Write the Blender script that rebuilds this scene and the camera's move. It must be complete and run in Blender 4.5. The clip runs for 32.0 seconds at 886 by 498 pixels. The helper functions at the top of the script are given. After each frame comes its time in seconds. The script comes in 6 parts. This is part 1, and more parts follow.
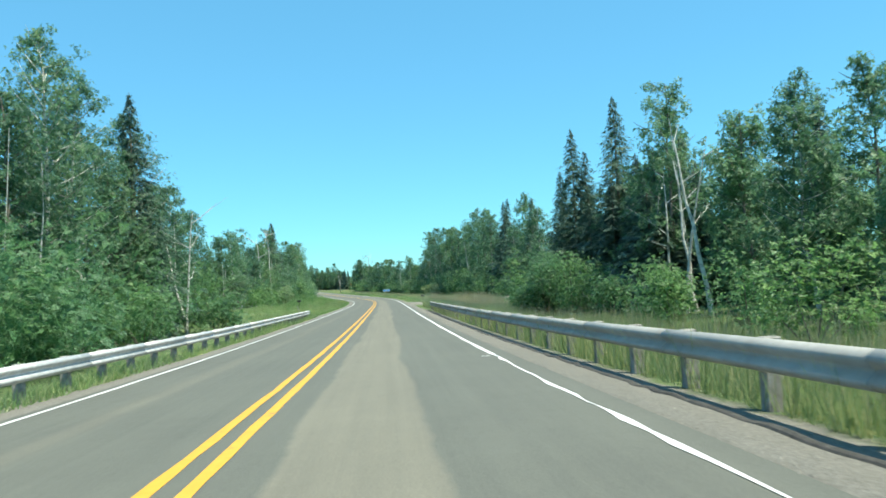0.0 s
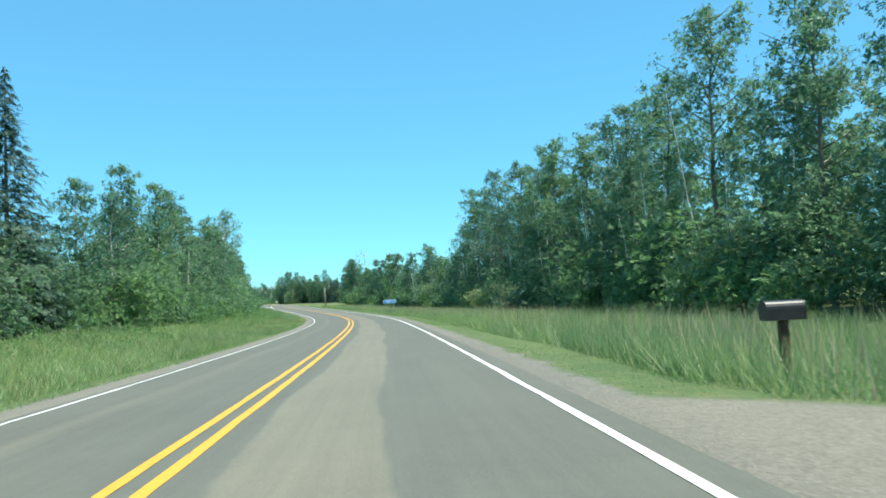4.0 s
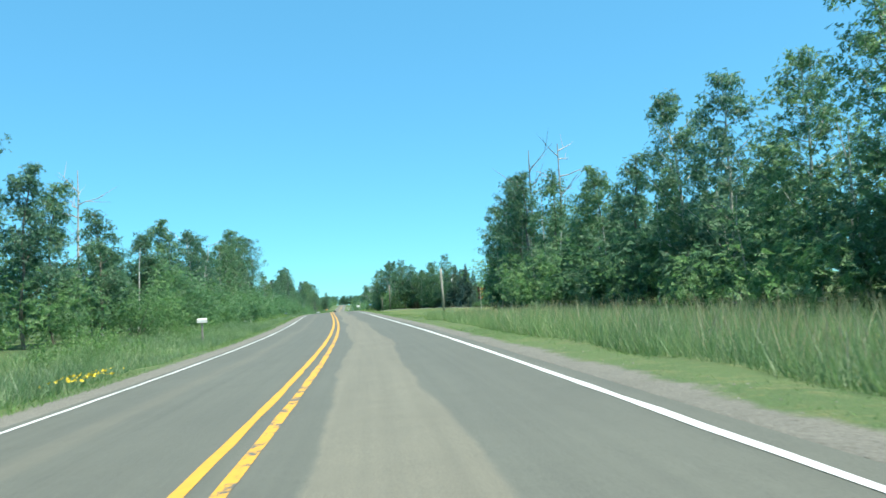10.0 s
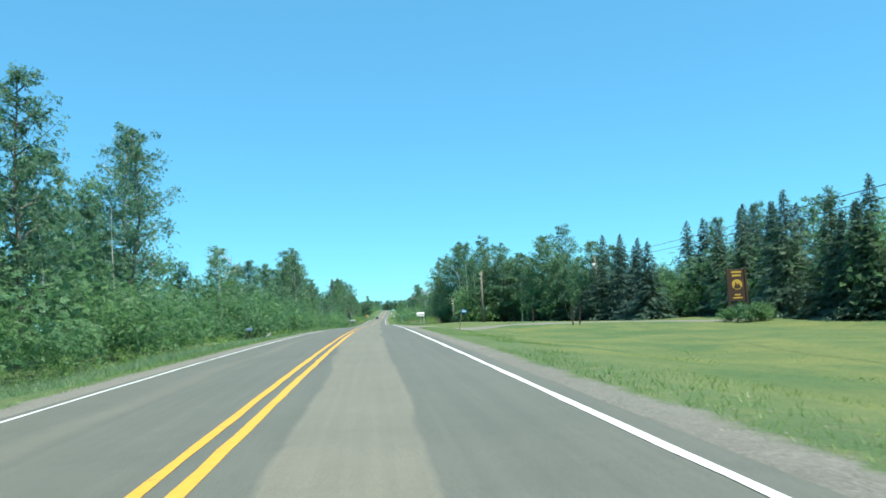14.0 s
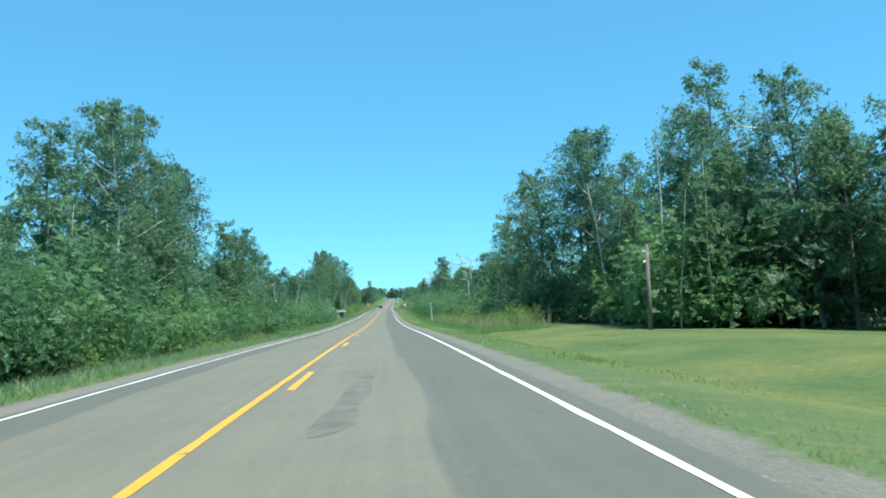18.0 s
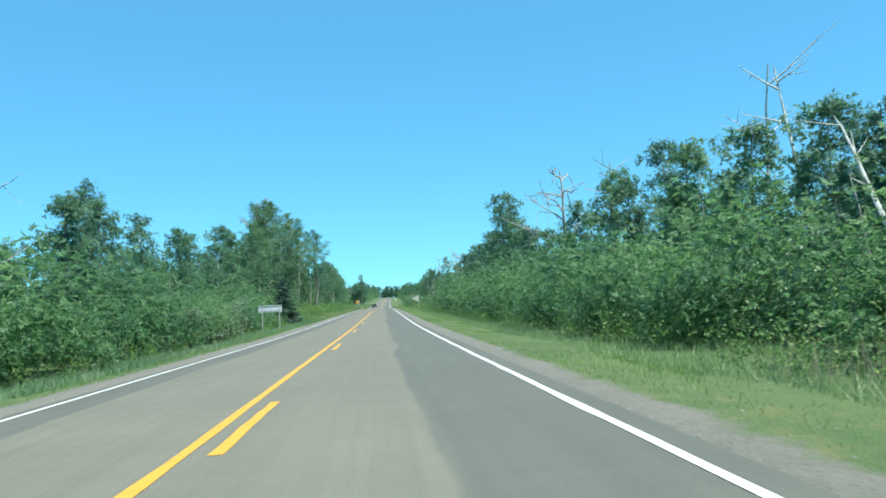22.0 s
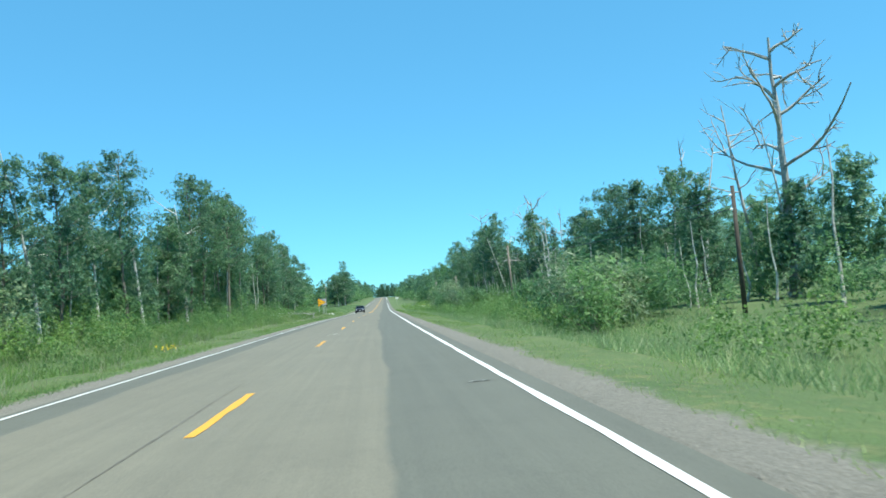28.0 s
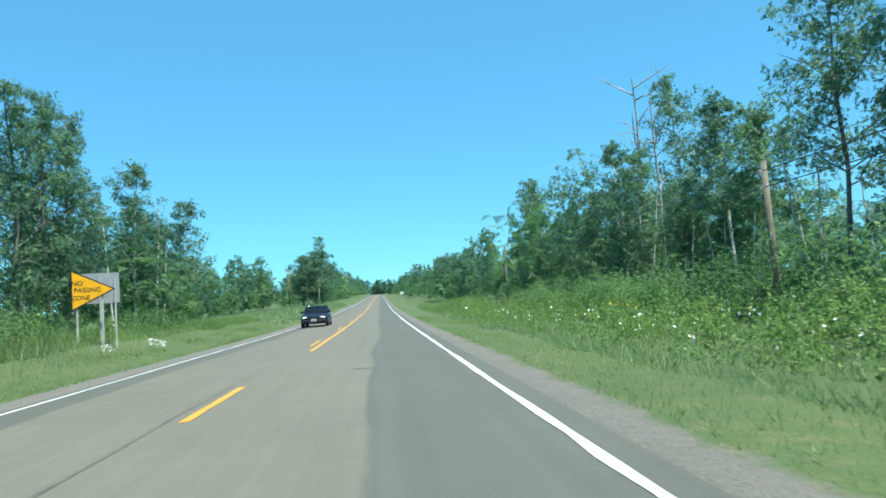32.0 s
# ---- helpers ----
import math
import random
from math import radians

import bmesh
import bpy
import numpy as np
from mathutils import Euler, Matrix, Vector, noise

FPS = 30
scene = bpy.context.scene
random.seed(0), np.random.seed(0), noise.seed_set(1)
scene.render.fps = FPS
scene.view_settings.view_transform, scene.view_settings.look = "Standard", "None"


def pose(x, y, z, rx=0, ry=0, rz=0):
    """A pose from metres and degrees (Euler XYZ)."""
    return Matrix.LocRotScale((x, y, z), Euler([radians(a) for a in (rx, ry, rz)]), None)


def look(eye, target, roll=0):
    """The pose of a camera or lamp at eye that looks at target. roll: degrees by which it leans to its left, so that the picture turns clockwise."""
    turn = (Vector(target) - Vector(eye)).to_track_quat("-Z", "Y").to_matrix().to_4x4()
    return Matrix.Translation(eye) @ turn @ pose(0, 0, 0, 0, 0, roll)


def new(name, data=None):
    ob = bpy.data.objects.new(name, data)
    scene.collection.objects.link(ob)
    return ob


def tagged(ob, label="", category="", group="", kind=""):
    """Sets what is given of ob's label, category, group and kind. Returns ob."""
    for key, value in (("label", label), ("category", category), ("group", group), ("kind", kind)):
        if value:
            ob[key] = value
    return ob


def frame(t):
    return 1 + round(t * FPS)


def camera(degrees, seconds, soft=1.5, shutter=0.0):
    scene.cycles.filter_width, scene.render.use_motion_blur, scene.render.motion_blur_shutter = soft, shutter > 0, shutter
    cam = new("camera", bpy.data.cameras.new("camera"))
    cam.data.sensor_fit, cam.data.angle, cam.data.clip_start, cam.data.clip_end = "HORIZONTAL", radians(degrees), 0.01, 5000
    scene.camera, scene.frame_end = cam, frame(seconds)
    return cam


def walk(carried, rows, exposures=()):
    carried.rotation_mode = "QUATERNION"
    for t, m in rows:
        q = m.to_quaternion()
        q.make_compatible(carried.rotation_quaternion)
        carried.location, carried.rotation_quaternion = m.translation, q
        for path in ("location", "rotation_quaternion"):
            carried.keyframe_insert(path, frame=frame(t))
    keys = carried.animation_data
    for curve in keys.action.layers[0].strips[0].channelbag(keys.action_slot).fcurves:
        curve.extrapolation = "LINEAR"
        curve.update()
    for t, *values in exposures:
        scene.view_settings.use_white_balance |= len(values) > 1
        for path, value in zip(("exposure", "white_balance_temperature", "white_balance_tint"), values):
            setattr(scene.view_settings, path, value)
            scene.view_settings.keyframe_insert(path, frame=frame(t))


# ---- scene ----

# ---------------------------------------------------------------- the road's line in plan and height
STEP = 2.0
S0, S1 = -60.0, 1500.0
KNOTS = [-60] + [20 * k for k in range(39)] + [1500]
HEAD_D = [0.37, 0.37, 0.37, 0.35, 0.34, 0.4, 0.64, 1.2, 2.2, 3.67, 5.51, 7.55, 9.55, 11.31, 12.7, 13.68, 14.26, 14.49, 14.44,
          14.22, 13.97, 13.79, 13.73, 13.78, 13.87, 13.91, 13.86, 13.72, 13.54, 13.39, 13.31, 13.32, 13.4, 13.48, 13.52, 13.48,
          13.37, 13.22, 13.05, 12.87, 12.6]
ELEV_S = [-60] + [20 * k for k in range(39)] + [800, 850, 950, 1100, 1300, 1500]
ELEV_Z = [1.6, 0.08, -0.48, -0.84, -1.15, -1.44, -1.73, -2, -2.23, -2.43, -2.62, -2.76, -2.78, -2.69, -2.53, -2.31, -2.01,
          -1.66, -1.35, -1.14, -1.02, -1, -1.03, -1.08, -1.22, -1.44, -1.59, -1.61, -1.58, -1.51, -1.33, -1.1, -0.87, -0.67,
          -0.5, -0.34, -0.17, 0, 0.16, 0.21, 0.42, 1, 3, 6.5, 11.5, 14]
_s = np.arange(S0, S1 + STEP, STEP)
_h = np.radians(np.interp(_s, KNOTS, HEAD_D))
_h = np.convolve(np.pad(_h, 10, mode="edge"), np.ones(21) / 21, mode="valid")
_x = np.concatenate([[0], np.cumsum(-np.sin(_h[:-1]) * STEP)])
_y = np.concatenate([[0], np.cumsum(np.cos(_h[:-1]) * STEP)])
_i0 = int(round(-S0 / STEP))
_x, _y = _x - _x[_i0] + 0.27, _y - _y[_i0]
_zr = np.interp(_s, ELEV_S, ELEV_Z)
_zr = np.convolve(np.pad(_zr, 5, mode="edge"), np.ones(11) / 11, mode="valid")


def heading(s):
    return float(np.interp(s, _s, _h))


def road_xy(s, d):
    """World x, y of the place s metres along the centre line and d metres to its right."""
    s = np.asarray(s, float)
    h = np.interp(s, _s, _h)
    return np.interp(s, _s, _x) + d * np.cos(h), np.interp(s, _s, _y) + d * np.sin(h)


def bank(s):
    """Slope of the cross-section, up to the right: the road is banked in its bend."""
    return np.interp(s, [-60, 50, 110, 270, 350, 500, 1500], [0.02, 0.026, 0.04, 0.04, 0.022, 0.018, 0.018])


def road_z(s):
    return np.interp(s, _s, _zr)


# ---------------------------------------------------------------- camera
cam = camera(61.0, 32.0, 1.6, 0.06)
EXPOSURES = [(0.0, 0.92, 6900, 0), (2.5, 0.93, 6800, 0), (5.0, 0.94, 6650, 0), (13.0, 0.9, 6600, 0), (16.0, 0.81, 6350, 0), (32.0, 0.8, 6350, 0)]
PATH = [
    (0.0, pose(1.80, -0.00, 1.261, 92.27, 3.14, -4.02)),
    (0.5, pose(1.70, 11.84, 0.962, 92.14, 2.84, -4.10)),
    (1.0, pose(1.63, 23.66, 0.621, 92.95, 3.59, -4.17)),
    (1.5, pose(1.62, 35.46, 0.457, 93.02, 3.10, -4.40)),
    (2.0, pose(1.65, 47.23, 0.233, 93.36, 2.73, -4.42)),
    (2.5, pose(1.67, 59.00, 0.057, 93.42, 2.49, -4.09)),
    (3.0, pose(1.64, 70.76, -0.123, 93.44, 2.60, -3.95)),
    (3.5, pose(1.58, 82.51, -0.301, 93.46, 2.71, -3.80)),
    (4.0, pose(1.48, 94.27, -0.478, 93.48, 2.84, -3.66)),
    (4.5, pose(1.34, 106.01, -0.654, 93.51, 3.05, -3.52)),
    (5.0, pose(1.10, 117.74, -0.817, 93.46, 2.76, -3.32)),
    (5.5, pose(0.82, 129.46, -0.966, 93.63, 3.54, -2.68)),
    (6.0, pose(0.40, 141.18, -1.100, 93.92, 2.69, -1.90)),
    (6.5, pose(-0.18, 152.91, -1.212, 93.77, 2.91, -0.84)),
    (7.0, pose(-0.99, 164.67, -1.329, 93.76, 2.89, 0.43)),
    (7.5, pose(-2.02, 176.43, -1.439, 93.89, 2.80, 1.46)),
    (8.0, pose(-3.28, 188.21, -1.543, 93.82, 2.88, 2.92)),
    (8.5, pose(-4.92, 199.97, -1.596, 94.18, 2.37, 4.32)),
    (9.0, pose(-6.80, 211.69, -1.592, 94.16, 2.02, 4.62)),
    (9.5, pose(-8.73, 223.38, -1.607, 94.37, 1.81, 5.08)),
    (10.0, pose(-10.73, 235.04, -1.587, 94.52, 3.47, 5.69)),
    (10.5, pose(-12.99, 246.65, -1.501, 94.47, 2.55, 6.61)),
    (11.0, pose(-15.41, 258.21, -1.391, 94.88, 2.37, 7.00)),
    (11.5, pose(-18.03, 269.72, -1.266, 95.05, 2.19, 8.14)),
    (12.0, pose(-20.82, 281.14, -1.131, 95.22, 2.37, 8.93)),
    (12.5, pose(-23.61, 292.50, -0.963, 95.31, 2.01, 9.25)),
    (13.0, pose(-26.41, 303.87, -0.762, 95.51, 2.27, 9.06)),
    (13.5, pose(-29.23, 315.26, -0.554, 95.32, 2.81, 8.73)),
    (14.0, pose(-32.07, 326.66, -0.362, 95.18, 2.80, 9.00)),
    (14.5, pose(-34.91, 338.08, -0.197, 95.05, 2.76, 9.26)),
    (15.0, pose(-37.76, 349.50, -0.060, 94.92, 2.65, 9.52)),
    (15.5, pose(-40.60, 360.95, 0.045, 94.80, 2.53, 9.77)),
    (16.0, pose(-43.44, 372.38, 0.115, 94.58, 2.62, 9.71)),
    (16.5, pose(-46.28, 383.80, 0.145, 94.50, 2.82, 9.40)),
    (17.0, pose(-49.11, 395.16, 0.139, 94.51, 2.67, 9.16)),
    (17.5, pose(-51.91, 406.47, 0.121, 94.14, 2.55, 9.35)),
    (18.0, pose(-54.72, 417.73, 0.106, 94.38, 2.32, 9.27)),
    (18.5, pose(-57.52, 428.98, 0.081, 94.44, 2.56, 9.21)),
    (19.0, pose(-60.34, 440.23, 0.028, 94.45, 2.70, 9.21)),
    (19.5, pose(-63.16, 451.51, -0.065, 93.85, 3.16, 8.89)),
    (20.0, pose(-65.94, 462.87, -0.195, 93.72, 2.98, 8.93)),
    (20.5, pose(-68.73, 474.27, -0.329, 93.97, 3.43, 8.79)),
    (21.0, pose(-71.55, 485.76, -0.432, 93.97, 3.60, 8.71)),
    (21.5, pose(-74.39, 497.24, -0.483, 94.22, 3.46, 8.82)),
    (22.0, pose(-77.21, 508.80, -0.483, 94.37, 3.04, 8.84)),
    (22.5, pose(-79.95, 520.39, -0.462, 94.41, 3.69, 8.72)),
    (23.0, pose(-82.66, 531.98, -0.443, 94.61, 3.63, 8.93)),
    (23.5, pose(-85.38, 543.56, -0.410, 94.34, 3.73, 8.76)),
    (24.0, pose(-88.07, 555.08, -0.342, 94.32, 3.94, 8.76)),
    (24.5, pose(-90.76, 566.52, -0.236, 94.83, 4.15, 9.14)),
    (25.0, pose(-93.48, 577.98, -0.105, 94.90, 3.85, 9.12)),
    (25.5, pose(-96.23, 589.43, 0.038, 94.71, 4.11, 9.09)),
    (26.0, pose(-98.94, 600.91, 0.177, 94.66, 3.98, 8.93)),
    (26.5, pose(-101.65, 612.38, 0.307, 94.60, 3.84, 8.78)),
    (27.0, pose(-104.39, 623.87, 0.424, 94.56, 3.71, 8.62)),
    (27.5, pose(-107.13, 635.36, 0.529, 94.50, 3.59, 8.47)),
    (28.0, pose(-109.87, 646.90, 0.628, 94.29, 4.37, 8.46)),
    (28.5, pose(-112.63, 658.45, 0.725, 94.25, 4.20, 8.37)),
    (29.0, pose(-115.39, 670.03, 0.825, 94.54, 4.11, 8.31)),
    (29.5, pose(-118.13, 681.64, 0.925, 94.58, 4.13, 8.53)),
    (30.0, pose(-120.86, 693.28, 1.025, 94.47, 4.00, 8.56)),
    (30.5, pose(-123.59, 704.91, 1.130, 94.50, 4.28, 8.44)),
    (31.0, pose(-126.30, 716.61, 1.238, 94.63, 4.13, 8.53)),
    (31.5, pose(-129.00, 728.33, 1.319, 94.53, 3.48, 8.25)),
    (32.0, pose(-131.65, 740.08, 1.348, 94.20, 3.76, 8.11)),
]
walk(cam, PATH, EXPOSURES)

# ---------------------------------------------------------------- light
SUN_EL, SUN_AZ = radians(65.5), radians(122)      # azimuth clockwise from +y
world = bpy.data.worlds.new("world")
scene.world = world
world.use_nodes = True
wn = world.node_tree
sky = wn.nodes.new("ShaderNodeTexSky")
sky.sky_type, sky.sun_disc = "NISHITA", False
sky.sun_elevation, sky.sun_rotation = SUN_EL, SUN_AZ
sky.air_density, sky.dust_density, sky.ozone_density = 1.0, 0.0, 2.0
wn.nodes["Background"].inputs["Strength"].default_value = 0.116
deep = wn.nodes.new("ShaderNodeHueSaturation")
deep.inputs["Saturation"].default_value, deep.inputs["Hue"].default_value = 0.95, 0.5
tint = wn.nodes.new("ShaderNodeMix")
tint.data_type, tint.blend_type = "RGBA", "MULTIPLY"
tint.inputs[0].default_value, tint.inputs[7].default_value = 1.0, (0.37, 0.84, 1.06, 1)
wn.links.new(sky.outputs[0], tint.inputs[6])
wn.links.new(tint.outputs[2], deep.inputs["Color"])
even = wn.nodes.new("ShaderNodeMix")          # a fixed blue mixed in flattens the sky's gradient
even.data_type = "RGBA"
even.inputs[0].default_value, even.inputs[7].default_value = 0.45, (0.79, 2.78, 4.7, 1)
wn.links.new(deep.outputs[0], even.inputs[6])
wn.links.new(even.outputs[2], wn.nodes["Background"].inputs["Color"])
sun = new("sun", bpy.data.lights.new("sun", "SUN"))
sun.data.energy, sun.data.angle, sun.data.color = 4.4, radians(0.55), (1.0, 0.95, 0.86)
_sd = Vector((math.sin(SUN_AZ) * math.cos(SUN_EL), math.cos(SUN_AZ) * math.cos(SUN_EL), math.sin(SUN_EL)))
sun.matrix_world = look(_sd * 200, (0, 0, 0))


# ---------------------------------------------------------------- materials
def material(name):
    m = bpy.data.materials.new(name)
    m.use_nodes = True
    return m, m.node_tree, m.node_tree.nodes["Principled BSDF"]


def ramp(nt, fac, stops):
    r = nt.nodes.new("ShaderNodeValToRGB")
    e = r.color_ramp.elements
    while len(e) < len(stops):
        e.new(0.5)
    for el, (p, c) in zip(e, stops):
        el.position, el.color = p, (*c, 1)
    nt.links.new(fac, r.inputs[0])
    return r.outputs[0]


def noise_tex(nt, scale, detail=4, rough=0.6, vec=None):
    n = nt.nodes.new("ShaderNodeTexNoise")
    n.inputs["Scale"].default_value, n.inputs["Detail"].default_value, n.inputs["Roughness"].default_value = scale, detail, rough
    if vec is None:
        g = nt.nodes.new("ShaderNodeNewGeometry")
        vec = g.outputs["Position"]
    nt.links.new(vec, n.inputs["Vector"])
    return n.outputs["Fac"]


def mix(nt, fac, a, b, blend="MIX"):
    m = nt.nodes.new("ShaderNodeMix")
    m.data_type, m.blend_type = "RGBA", blend
    for v, i in ((fac, 0), (a, 6), (b, 7)):
        if isinstance(v, (int, float)):
            m.inputs[i].default_value = v
        elif isinstance(v, tuple):
            m.inputs[i].default_value = (*v, 1)
        else:
            nt.links.new(v, m.inputs[i])
    return m.outputs[2]


def bump(nt, bsdf, height, strength=0.3, dist=0.02):
    b = nt.nodes.new("ShaderNodeBump")
    b.inputs["Strength"].default_value, b.inputs["Distance"].default_value = strength, dist
    nt.links.new(height, b.inputs["Height"])
    nt.links.new(b.outputs[0], bsdf.inputs["Normal"])


def plain(name, col, rough=0.6, metal=0.0, vary=0.25, scale=6.0, bumps=0.0):
    m, nt, b = material(name)
    f = noise_tex(nt, scale)
    lo, hi = tuple(c * (1 - vary) for c in col), tuple(min(1, c * (1 + vary)) for c in col)
    nt.links.new(ramp(nt, f, [(0.3, lo), (0.7, hi)]), b.inputs["Base Color"])
    b.inputs["Roughness"].default_value, b.inputs["Metallic"].default_value = rough, metal
    if bumps:
        bump(nt, b, noise_tex(nt, scale * 6), bumps)
    return m


def leafy(name, dark, light, tip, trans=0.3, lobes=0.0, gaps=0.58):
    """Leaves: colour varies leaf by leaf, plant by plant and over a few metres; lobes: leaflets to the metre, each one
    with its own turn and shade, with gaps between them."""
    m, nt, b = material(name)
    geo = nt.nodes.new("ShaderNodeNewGeometry")
    c = ramp(nt, geo.outputs["Random Per Island"], [(0.0, dark), (0.6, light), (1.0, tip)])
    big = noise_tex(nt, 0.16, 2)
    c = mix(nt, 1.0, c, ramp(nt, big, [(0.35, (0.8, 0.84, 0.86)), (0.65, (1.15, 1.12, 1.0))]), "MULTIPLY")
    oi = nt.nodes.new("ShaderNodeObjectInfo")
    c = mix(nt, 1.0, c, ramp(nt, oi.outputs["Random"], [(0.0, (0.8, 0.87, 0.95)), (0.5, (1.0, 1.0, 1.0)), (1.0, (1.2, 1.12, 0.93))]), "MULTIPLY")
    t = nt.nodes.new("ShaderNodeBsdfTranslucent")
    if lobes:
        cell = nt.nodes.new("ShaderNodeTexVoronoi")
        cell.inputs["Scale"].default_value, cell.inputs["Randomness"].default_value = lobes, 1.0
        nt.links.new(geo.outputs["Position"], cell.inputs["Vector"])
        off = nt.nodes.new("ShaderNodeVectorMath")
        off.operation = "MULTIPLY_ADD"
        nt.links.new(cell.outputs["Color"], off.inputs[0])
        off.inputs[1].default_value, off.inputs[2].default_value = (1.0, 1.0, 1.0), (-0.5, -0.5, -0.5)
        turn = nt.nodes.new("ShaderNodeVectorMath")
        turn.operation = "ADD"
        nt.links.new(geo.outputs["Normal"], turn.inputs[0])
        nt.links.new(off.outputs[0], turn.inputs[1])
        unit = nt.nodes.new("ShaderNodeVectorMath")
        unit.operation = "NORMALIZE"
        nt.links.new(turn.outputs[0], unit.inputs[0])
        nt.links.new(unit.outputs[0], b.inputs["Normal"])
        nt.links.new(unit.outputs[0], t.inputs["Normal"])
        split = nt.nodes.new("ShaderNodeSeparateXYZ")
        nt.links.new(cell.outputs["Color"], split.inputs[0])
        c = mix(nt, 1.0, c, ramp(nt, split.outputs[1], [(0.0, (0.8, 0.81, 0.83)), (0.7, (1.06, 1.06, 1.05)), (1.0, (1.4, 1.36, 1.4))]), "MULTIPLY")
    nt.links.new(c, b.inputs["Base Color"])
    b.inputs["Roughness"].default_value = 0.45
    nt.links.new(c, t.inputs["Color"])
    s = nt.nodes.new("ShaderNodeMixShader")
    s.inputs[0].default_value = trans
    nt.links.new(b.outputs[0], s.inputs[1])
    nt.links.new(t.outputs[0], s.inputs[2])
    last = s.outputs[0]
    if lobes:
        gap = nt.nodes.new("ShaderNodeMath")
        gap.operation = "GREATER_THAN"
        nt.links.new(cell.outputs["Distance"], gap.inputs[0])
        gap.inputs[1].default_value = gaps
        clear = nt.nodes.new("ShaderNodeBsdfTransparent")
        cut = nt.nodes.new("ShaderNodeMixShader")
        nt.links.new(gap.outputs[0], cut.inputs[0])
        nt.links.new(last, cut.inputs[1])
        nt.links.new(clear.outputs[0], cut.inputs[2])
        last = cut.outputs[0]
    nt.links.new(last, nt.nodes["Material Output"].inputs["Surface"])
    return m


M_LEAF = leafy("aspen_leaves", (0.0835, 0.18, 0.0962), (0.133, 0.264, 0.138), (0.232, 0.348, 0.24), 0.56, 19.0)
M_LEAF_D = leafy("wood_leaves", (0.0766, 0.168, 0.091), (0.123, 0.247, 0.13), (0.191, 0.3, 0.202), 0.56, 15.0)
M_LEAF_B = leafy("shrub_leaves", (0.0905, 0.198, 0.0806), (0.142, 0.288, 0.117), (0.232, 0.372, 0.208), 0.56, 19.0)
M_WEED = leafy("weed_leaves", (0.105, 0.216, 0.0605), (0.168, 0.308, 0.0935), (0.284, 0.394, 0.176), 0.55, 20.0)
M_NEEDLE = leafy("spruce_needles", (0.0432, 0.0936, 0.0676), (0.0744, 0.142, 0.101), (0.126, 0.198, 0.15), 0.35, 20.0)
M_GRASS = leafy("grass_blades", (0.12, 0.232, 0.06), (0.19, 0.325, 0.095), (0.31, 0.39, 0.16), 0.5)
M_REED = leafy("rank_grass_blades", (0.095, 0.245, 0.065), (0.165, 0.35, 0.105), (0.33, 0.44, 0.21), 0.5)
M_WILLOW = leafy("willow_leaves", (0.14, 0.225, 0.115), (0.21, 0.31, 0.17), (0.36, 0.43, 0.31), 0.5, 21.0)
M_MEADOW = leafy("meadow_grass_blades", (0.14, 0.26, 0.11), (0.225, 0.35, 0.16), (0.4, 0.45, 0.29), 0.5)
M_DRY = leafy("dry_meadow_grass_blades", (0.165, 0.25, 0.12), (0.25, 0.34, 0.18), (0.45, 0.46, 0.31), 0.45)
M_STRAW = leafy("seeding_grass_heads", (0.36, 0.31, 0.19), (0.48, 0.42, 0.28), (0.6, 0.55, 0.42), 0.4)
M_RUST = leafy("reddish_seeding_grass", (0.17, 0.12, 0.07), (0.25, 0.18, 0.11), (0.34, 0.27, 0.17), 0.35)
M_FLOWER_W = plain("white_petals", (0.75, 0.76, 0.7), 0.7, 0, 0.1)
M_FLOWER_Y = plain("yellow_petals", (0.75, 0.55, 0.04), 0.7, 0, 0.1)
M_BARK_W = plain("birch_bark", (0.5, 0.49, 0.45), 0.8, 0, 0.45, 5)
M_BARK = plain("grey_bark", (0.17, 0.15, 0.125), 0.9, 0, 0.4, 7)
M_DEAD = plain("bleached_dead_wood", (0.37, 0.355, 0.33), 0.9, 0, 0.35, 6)
M_POLE = plain("weathered_pole_wood", (0.185, 0.162, 0.132), 0.9, 0, 0.35, 4, 0.3)
M_POLE_D = plain("creosoted_pole_wood", (0.07, 0.058, 0.048), 0.9, 0, 0.35, 4, 0.3)
M_POLE_G = plain("bleached_pole_wood", (0.3, 0.285, 0.25), 0.9, 0, 0.25, 4, 0.3)
M_POST = plain("grey_timber", (0.27, 0.255, 0.23), 0.9, 0, 0.35, 8, 0.3)
M_GALV = plain("galvanised_steel", (0.5, 0.5, 0.48), 0.55, 0.3, 0.2, 5)
# rail steel with the shade on the right rail's face put into its colour
M_RAIL = plain("dulled_rail_steel", (0.33, 0.325, 0.305), 0.75, 0.0, 0.14, 3, 0.05)
M_ALU = plain("sheet_aluminium", (0.55, 0.57, 0.58), 0.6, 0.1, 0.12, 4)
M_ALU_D = plain("dulled_aluminium", (0.36, 0.37, 0.39), 0.6, 0.15, 0.15, 4)
M_BLUE = plain("blue_sign_sheeting", (0.02, 0.25, 0.62), 0.65, 0, 0.1, 3)
M_GREEN = plain("green_sign_sheeting", (0.0, 0.24, 0.12), 0.7, 0, 0.1, 3)
M_SIGNY = plain("yellow_sign_sheeting", (0.95, 0.45, 0.01), 0.4, 0, 0.08, 3)
M_SIGNW = plain("white_sign_sheeting", (0.78, 0.78, 0.76), 0.45, 0, 0.06, 3)
M_BLACK = plain("black_enamel", (0.02, 0.02, 0.022), 0.4, 0, 0.3, 5)
M_BROWN = plain("brown_stained_boards", (0.06, 0.03, 0.018), 0.7, 0, 0.3, 6, 0.2)
